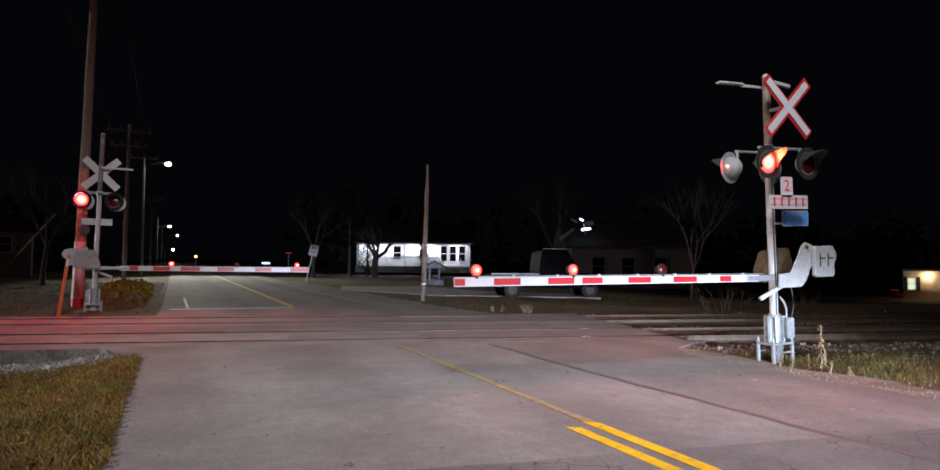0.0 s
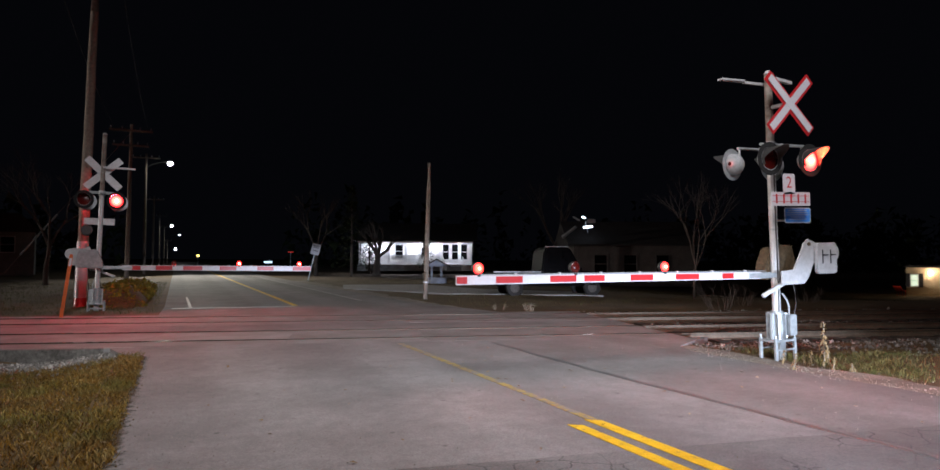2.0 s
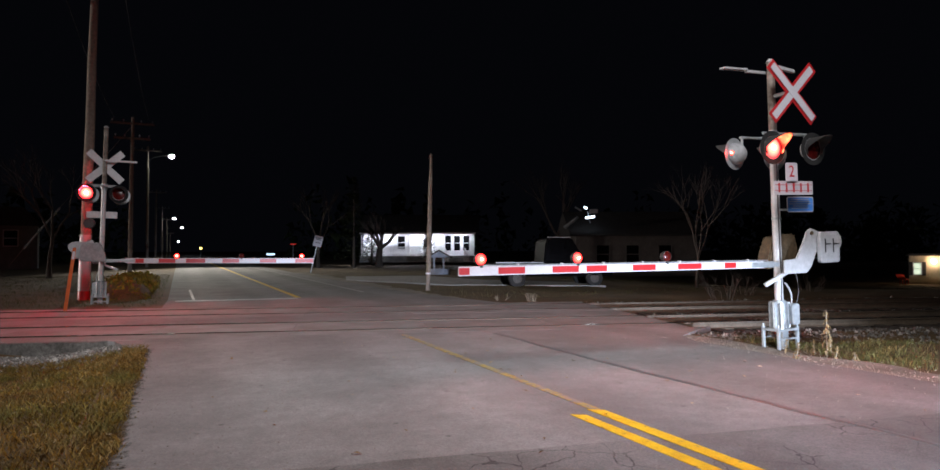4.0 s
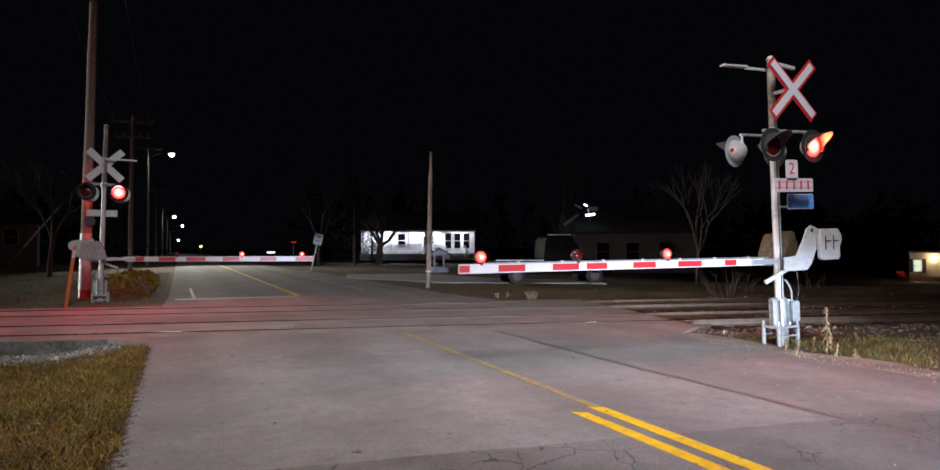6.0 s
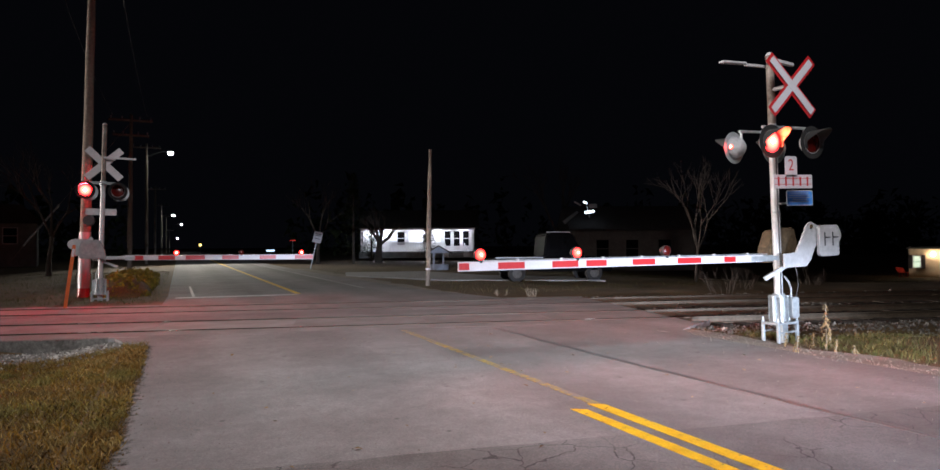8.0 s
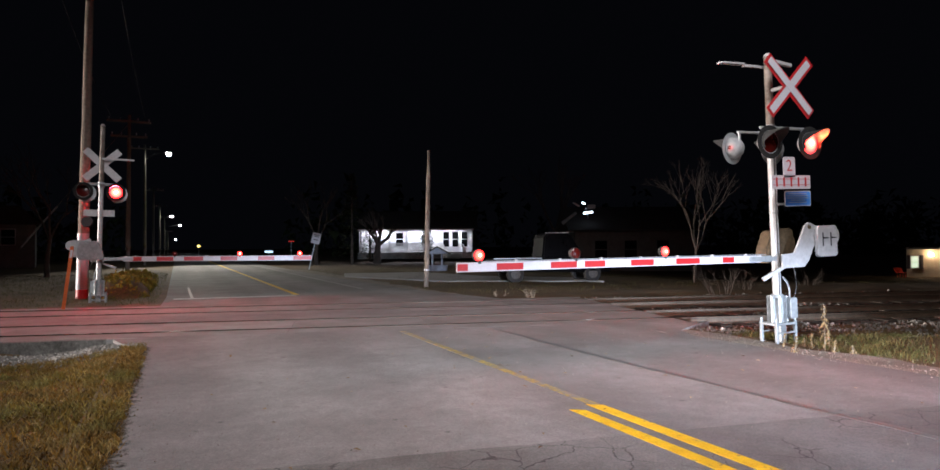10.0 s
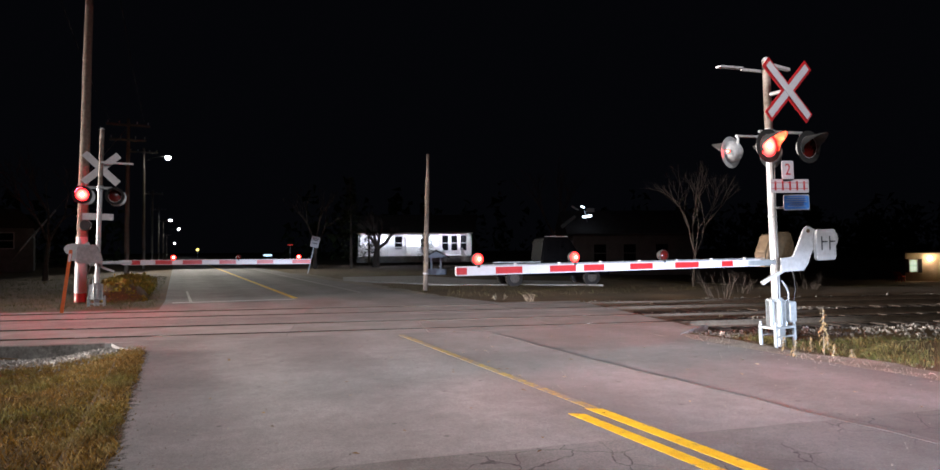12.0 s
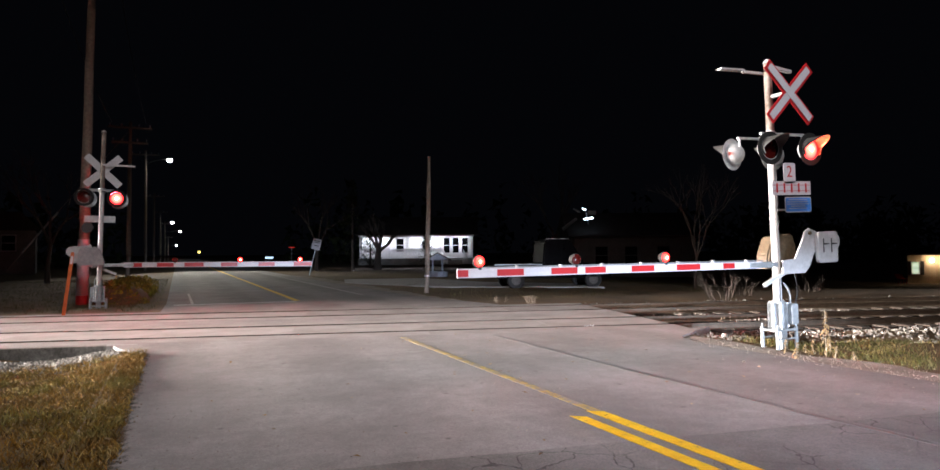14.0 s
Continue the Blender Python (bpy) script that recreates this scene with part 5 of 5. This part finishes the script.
def scatter(name, n, place, build, material, words, category):
    """Many small loose pieces as one object."""
    verts, faces = [], []
    made = 0
    while made < n:
        p = place()
        if p is None:
            continue
        build(verts, faces, p)
        made += 1
    me = bpy.data.meshes.new(name)
    me.from_pydata(verts, [], faces)
    me.materials.append(material)
    return tagged(new(name, me), words, category, "", "stuff")


def blade(lo, hi, lean):
    def build(verts, faces, p):
        a, h, w = rng.uniform(0, math.tau), rng.uniform(lo, hi), rng.uniform(0.002, 0.0055)
        u, v = Vector((math.cos(a), math.sin(a), 0)), Vector((rng.uniform(-1, 1), rng.uniform(-1, 1), 0)) * lean * h
        i = len(verts)
        verts.extend([p - u * w, p + u * w, p + u * w * 0.7 + v * 0.4 + Vector((0, 0, h * 0.6)), p - u * w * 0.7 + v * 0.4 + Vector((0, 0, h * 0.6)), p + v + Vector((0, 0, h))])
        faces.extend([(i, i + 1, i + 2, i + 3), (i + 3, i + 2, i + 4)])
    return build


def stone(lo, hi):
    def build(verts, faces, p):
        s = rng.uniform(lo, hi)
        q = Euler((rng.uniform(0, 6), rng.uniform(0, 6), rng.uniform(0, 6))).to_matrix()
        i = len(verts)
        for x, y, z in ((1, 0, 0), (-1, 0, 0), (0, 1, 0), (0, -1, 0), (0, 0, 1), (0, 0, -1)):
            verts.append(p + q @ Vector((x * rng.uniform(0.7, 1.3), y * rng.uniform(0.6, 1.1), z * rng.uniform(0.5, 0.9))) * s)
        for f in ((0, 2, 4), (2, 1, 4), (1, 3, 4), (3, 0, 4), (2, 0, 5), (1, 2, 5), (3, 1, 5), (0, 3, 5)):
            faces.append(tuple(i + k for k in f))
    return build


def leaf(verts, faces, p):
    a, s = rng.uniform(0, math.tau), rng.uniform(0.015, 0.04)
    u, v = Vector((math.cos(a), math.sin(a), rng.uniform(-0.3, 0.3))) * s, Vector((-math.sin(a), math.cos(a), rng.uniform(-0.3, 0.3))) * s * 0.6
    i = len(verts)
    q = p + Vector((0, 0, 0.012))
    verts.extend([q - u, q - v * 0.9 + Vector((0, 0, 0.008)), q + u, q + v + Vector((0, 0, 0.006))])
    faces.append((i, i + 1, i + 2, i + 3))


def in_left():
    x, y = -0.24 - 6.6 * rng.random() ** 1.6, rng.uniform(2.0, 12.0)
    if y > rail_y(x, -2.2) + rng.uniform(-0.5, 0.1) or noise.noise((x * 0.8, y * 0.8, 7)) < -0.5 - rng.random() * 0.3:
        return None
    if x > -0.4 - 0.08 * noise.noise((0, y * 1.7, 1)) - 0.1 * rng.random() ** 2:
        return None
    return Vector((x, y, 0.004 if x > -0.72 and y < 10.9 else max(ground_z(x, y), -0.018 if x > -0.75 else -9.0)))


def in_right():
    x, y = rng.uniform(7.7, 17), rng.uniform(1.5, 9)
    edge = 8.25 + 0.35 * noise.noise((y * 0.7, 0, 2))
    if x < edge or y > rail_y(x, -2.9) or noise.noise((x * 0.9, y * 0.9, 9)) < -0.1 + rng.uniform(-0.3, 0.3):
        return None
    return Vector((x, y, ground_z(x, y)))


def in_far_lawn():
    x, y = rng.choice((rng.uniform(-9, -0.5), rng.uniform(7.5, 30))), rng.uniform(18.5, 46)
    if y < rail_y(x, 6.0) or (x > 8 and 8.4 < x < 25 and y < 38 and abs(y - (38 - (x - 8) * 1.1)) < 5):
        return None
    return Vector((x, y, ground_z(x, y)))


def in_bed():
    x = rng.uniform(8.3, 34) if rng.random() < 0.75 else rng.uniform(8.3, 16)
    off = rng.uniform(-3.1, 6.0)
    if x < 8.3 + 0.1 * off + rng.uniform(0, 0.5):
        return None
    y = rail_y(x, off)
    return Vector((x, y, ground_z(x, y) - 0.0))


def in_left_bed():
    x, off = rng.uniform(-8, -0.75), -1.63 - abs(rng.gauss(0, 0.42))
    y = rail_y(x, off)
    return Vector((x, y, ground_z(x, y) + 0.01))


def in_shoulder():
    y = rng.uniform(1.0, 9.6)
    x = 7.35 + 0.15 * noise.noise((y * 0.9, 4, 2)) + abs(rng.gauss(0, 0.42))
    return Vector((x, y, 0.0 if x < 7.4 else -0.012))


def on_left_edge():
    y = rng.uniform(3, 12)
    x = -0.32 + abs(rng.gauss(0, 0.35))
    return Vector((x, y, 0.0))


scatter("grass", 90000, in_left, blade(0.012, 0.065, 1.3), GRASS, "short dry brown and olive grass", "grass")


def in_tufts():
    p = in_left()
    return p if p and noise.noise((p.x * 2.3, p.y * 2.3, 12)) + 0.5 * noise.noise((p.x * 6, p.y * 6, 3)) > 0.18 else None


def in_right_tufts():
    p = in_right()
    return p if p and noise.noise((p.x * 2.6, p.y * 2.6, 5)) > 0.12 else None


scatter("grass", 16000, in_tufts, blade(0.03, 0.085, 1.0), TUFT, "taller straw-coloured tufts of grass", "grass")
scatter("grass", 5000, in_right_tufts, blade(0.04, 0.11, 0.8), TUFT, "taller straw-coloured tufts on the verge", "grass")
scatter("grass", 30000, in_right, blade(0.02, 0.09, 0.9), GREEN_GRASS, "short dry grass on the verge beside the signal", "grass")
scatter("grass", 26000, in_far_lawn, blade(0.04, 0.12, 0.8), GREEN_GRASS, "dark grass beyond the tracks", "grass")
scatter("fallen_leaves", 1300, in_left, leaf, LEAF, "scattered dry fallen leaves", "leaves")
scatter("fallen_leaves", 900, in_right, leaf, LEAF, "scattered dry fallen leaves", "leaves")
scatter("ballast", 15000, in_bed, stone(0.022, 0.05), BALLAST, "grey crushed stone ballast between the tracks", "ballast")
scatter("ballast", 4200, in_left_bed, stone(0.02, 0.045), BALLAST, "pale crushed stone along the crossing's edge", "ballast")
scatter("gravel", 1800, in_shoulder, stone(0.003, 0.013), GRIT, "loose pale gravel along the road's edge", "gravel")


def on_soil():
    y = rng.uniform(2.6, 10.8)
    return Vector((-0.62 + abs(rng.gauss(0, 0.09)), y, 0.004))


scatter("soil_crumbs", 5000, on_soil, stone(0.003, 0.012), CRUMB, "brown soil crumbs and litter along the asphalt's edge", "soil")
scatter("gravel", 500, on_left_edge, stone(0.003, 0.008), GRIT, "loose grit on the asphalt", "gravel")

def on_road():
    return Vector((rng.uniform(0, 7.3), rng.uniform(2.6, 11), 0.003))


scatter("grit", 420, on_road, stone(0.003, 0.009), GRIT, "loose grit and crumbs on the asphalt", "grit")
scatter("fallen_leaves", 60, on_road, leaf, LEAF, "a few dry leaves blown on the road", "leaves")

# ---- distance ----
def far_woods(place, n, seed, words):
    r2 = random.Random(seed)
    verts, faces = [], []
    for k in range(n):
        x, y, h = place(r2)
        for j in range(26):
            z = h * r2.random()
            rr = 2.2 * (1 - z / h) + 0.5
            c = Vector((x + r2.gauss(0, rr * 0.5), y + r2.gauss(0, rr * 0.5), z))
            s = r2.uniform(0.5, 1.3)
            i = len(verts)
            verts += [c + Vector((r2.uniform(-s, s), r2.uniform(-s, s), r2.uniform(-s, s))) for _ in range(3)]
            faces.append((i, i + 1, i + 2))
    me = bpy.data.meshes.new("far_woods")
    me.from_pydata(verts, [], faces)
    me.materials.append(NEEDLES)
    tagged(new("far_woods", me), words, "woods", "", "stuff")


verts, faces = [], []
for k in range(5200):
    y = rng.uniform(22.8, 33)
    a = rng.uniform(0, math.pi)
    rr = rng.uniform(0.75, 1.05) * (0.85 + 0.3 * noise.noise((y * 0.7, a, 1)))
    c = Vector((-1.7 + 0.95 * rr * math.cos(a), y, -0.08 + 0.72 * rr * math.sin(a) * ease(22.6, 24.2, y)))
    sz = rng.uniform(0.03, 0.08)
    i = len(verts)
    verts += [c + Vector((rng.uniform(-sz, sz), rng.uniform(-sz, sz), rng.uniform(-sz, sz) * 1.2)) for _ in range(4)]
    faces += [(i, i + 1, i + 2), (i, i + 2, i + 3)]
me = bpy.data.meshes.new("foliage")
me.from_pydata(verts, [], faces)
me.materials.append(HEDGE)
hedge = thing("hedge", (0, 0, 0), "low overgrown olive-green hedge along the far road", "hedge")
lv = tagged(new("foliage", me), "", "", "", "stuff")
lv.parent = hedge
bm = B()
rings = []
for k in range(15):
    y = 22.7 + 10.3 * k / 14
    hgt = 0.6 * ease(22.5, 24.2, y) + 0.06 * noise.noise((y, 3, 0))
    rings.append([bm.verts.new((-1.7 + 0.85 * math.cos(math.pi * j / 8), y, -0.12 + hgt * math.sin(math.pi * j / 8))) for j in range(9)])
for p, q in zip(rings, rings[1:]):
    for j in range(8):
        bm.faces.new((p[j], p[j + 1], q[j + 1], q[j]))
part("mound", bm, SOIL, hedge, "", True)

far_woods(lambda r: (r.uniform(20, 200), r.uniform(95, 150), r.uniform(6, 13)), 170, 61, "dark wood behind the houses")
far_woods(lambda r: (r.uniform(75, 130), r.uniform(-10, 95), r.uniform(5, 9)), 150, 62, "dark wood along the railway")
far_woods(lambda r: (r.uniform(-60, -9), r.uniform(75, 150), r.uniform(5, 11)), 90, 63, "dark wood beside the far road")

for name, at, size, material, words in (("lit_sign", (13.5, 112, 0.9), (1.3, 0.3), SIGN_ON, "small blue-white lit sign far down the road"),
                                        ("red_sign", (14.0, 92, 2.35), (0.75, 0.08), RED_SIGN_ON, "small red lit sign far down the road"),
                                        ("yellow_light", (3.95, 146, 2.0), (0.5, 0.4), YELLOW_ON, "small yellow light far down the road")):
    ob = thing(name, at, words, "light")
    bm = B()
    slab(bm, rounded(size[0], size[1], size[1] * 0.3, 3), 0.1)
    part("lit_face", bm, material, ob)
    bm = B()
    rod(bm, (0, 0.1, -at[2] - 0.1), (0, 0.1, 0), 0.05, seg=6)
    part("post", bm, GALV, ob)

# the train that nears along the track, beyond the left edge of the view
train = thing("locomotive", TRACK @ pose(-260, 0, 0), "approaching locomotive with its headlights lit", "locomotive")
bm = B()
box(bm, (-14, -1.5, 0.9), (0, 1.5, 2.4), 0.08)
box(bm, (-5, -1.5, 2.4), (-1.6, 1.5, 4.4), 0.1)
part("body", bm, DARK_WALL, train)
for y in (-0.25, 0.25):
    bm = B()
    lathe(bm, [(0.0, -0.02), (0.11, -0.01), (0.12, 0.0), (0.0, 0.0)], 16, pose(-1.58, y, 4.1, 0, 3, 0) @ pose(0, 0, 0, 0, 0, 90))
    lens = part("headlight", bm, TRAIN_ON, train, "glowing round headlight", True)
    # unseen tube, added to keep the beam close along the track
    bm = B()
    lathe(bm, [(0.125, -1.1), (0.14, -1.1), (0.14, 0.03), (0.0, 0.03), (0.0, 0.02), (0.125, 0.01), (0.125, -1.1)], 20, pose(-1.58, y, 4.1, 0, 3, 0) @ pose(0, 0, 0, 0, 0, 90))
    part("beam_tube", bm, BLACK, lens, "deep black tube added to narrow the beam", True)
for x in (-12, -9.5, -4.5, -2):
    for y in (-0.78, 0.66):
        bm = B()
        lathe(bm, [(0.0, 0.0), (0.5, 0.0), (0.5, 0.12), (0.0, 0.12)], 20, pose(x, y, 0.5))
        part("wheel", bm, STEEL, train, "", True)


# ---- what moves: lens and bulb discs, whose turning stands in for the lamps' flashing ----

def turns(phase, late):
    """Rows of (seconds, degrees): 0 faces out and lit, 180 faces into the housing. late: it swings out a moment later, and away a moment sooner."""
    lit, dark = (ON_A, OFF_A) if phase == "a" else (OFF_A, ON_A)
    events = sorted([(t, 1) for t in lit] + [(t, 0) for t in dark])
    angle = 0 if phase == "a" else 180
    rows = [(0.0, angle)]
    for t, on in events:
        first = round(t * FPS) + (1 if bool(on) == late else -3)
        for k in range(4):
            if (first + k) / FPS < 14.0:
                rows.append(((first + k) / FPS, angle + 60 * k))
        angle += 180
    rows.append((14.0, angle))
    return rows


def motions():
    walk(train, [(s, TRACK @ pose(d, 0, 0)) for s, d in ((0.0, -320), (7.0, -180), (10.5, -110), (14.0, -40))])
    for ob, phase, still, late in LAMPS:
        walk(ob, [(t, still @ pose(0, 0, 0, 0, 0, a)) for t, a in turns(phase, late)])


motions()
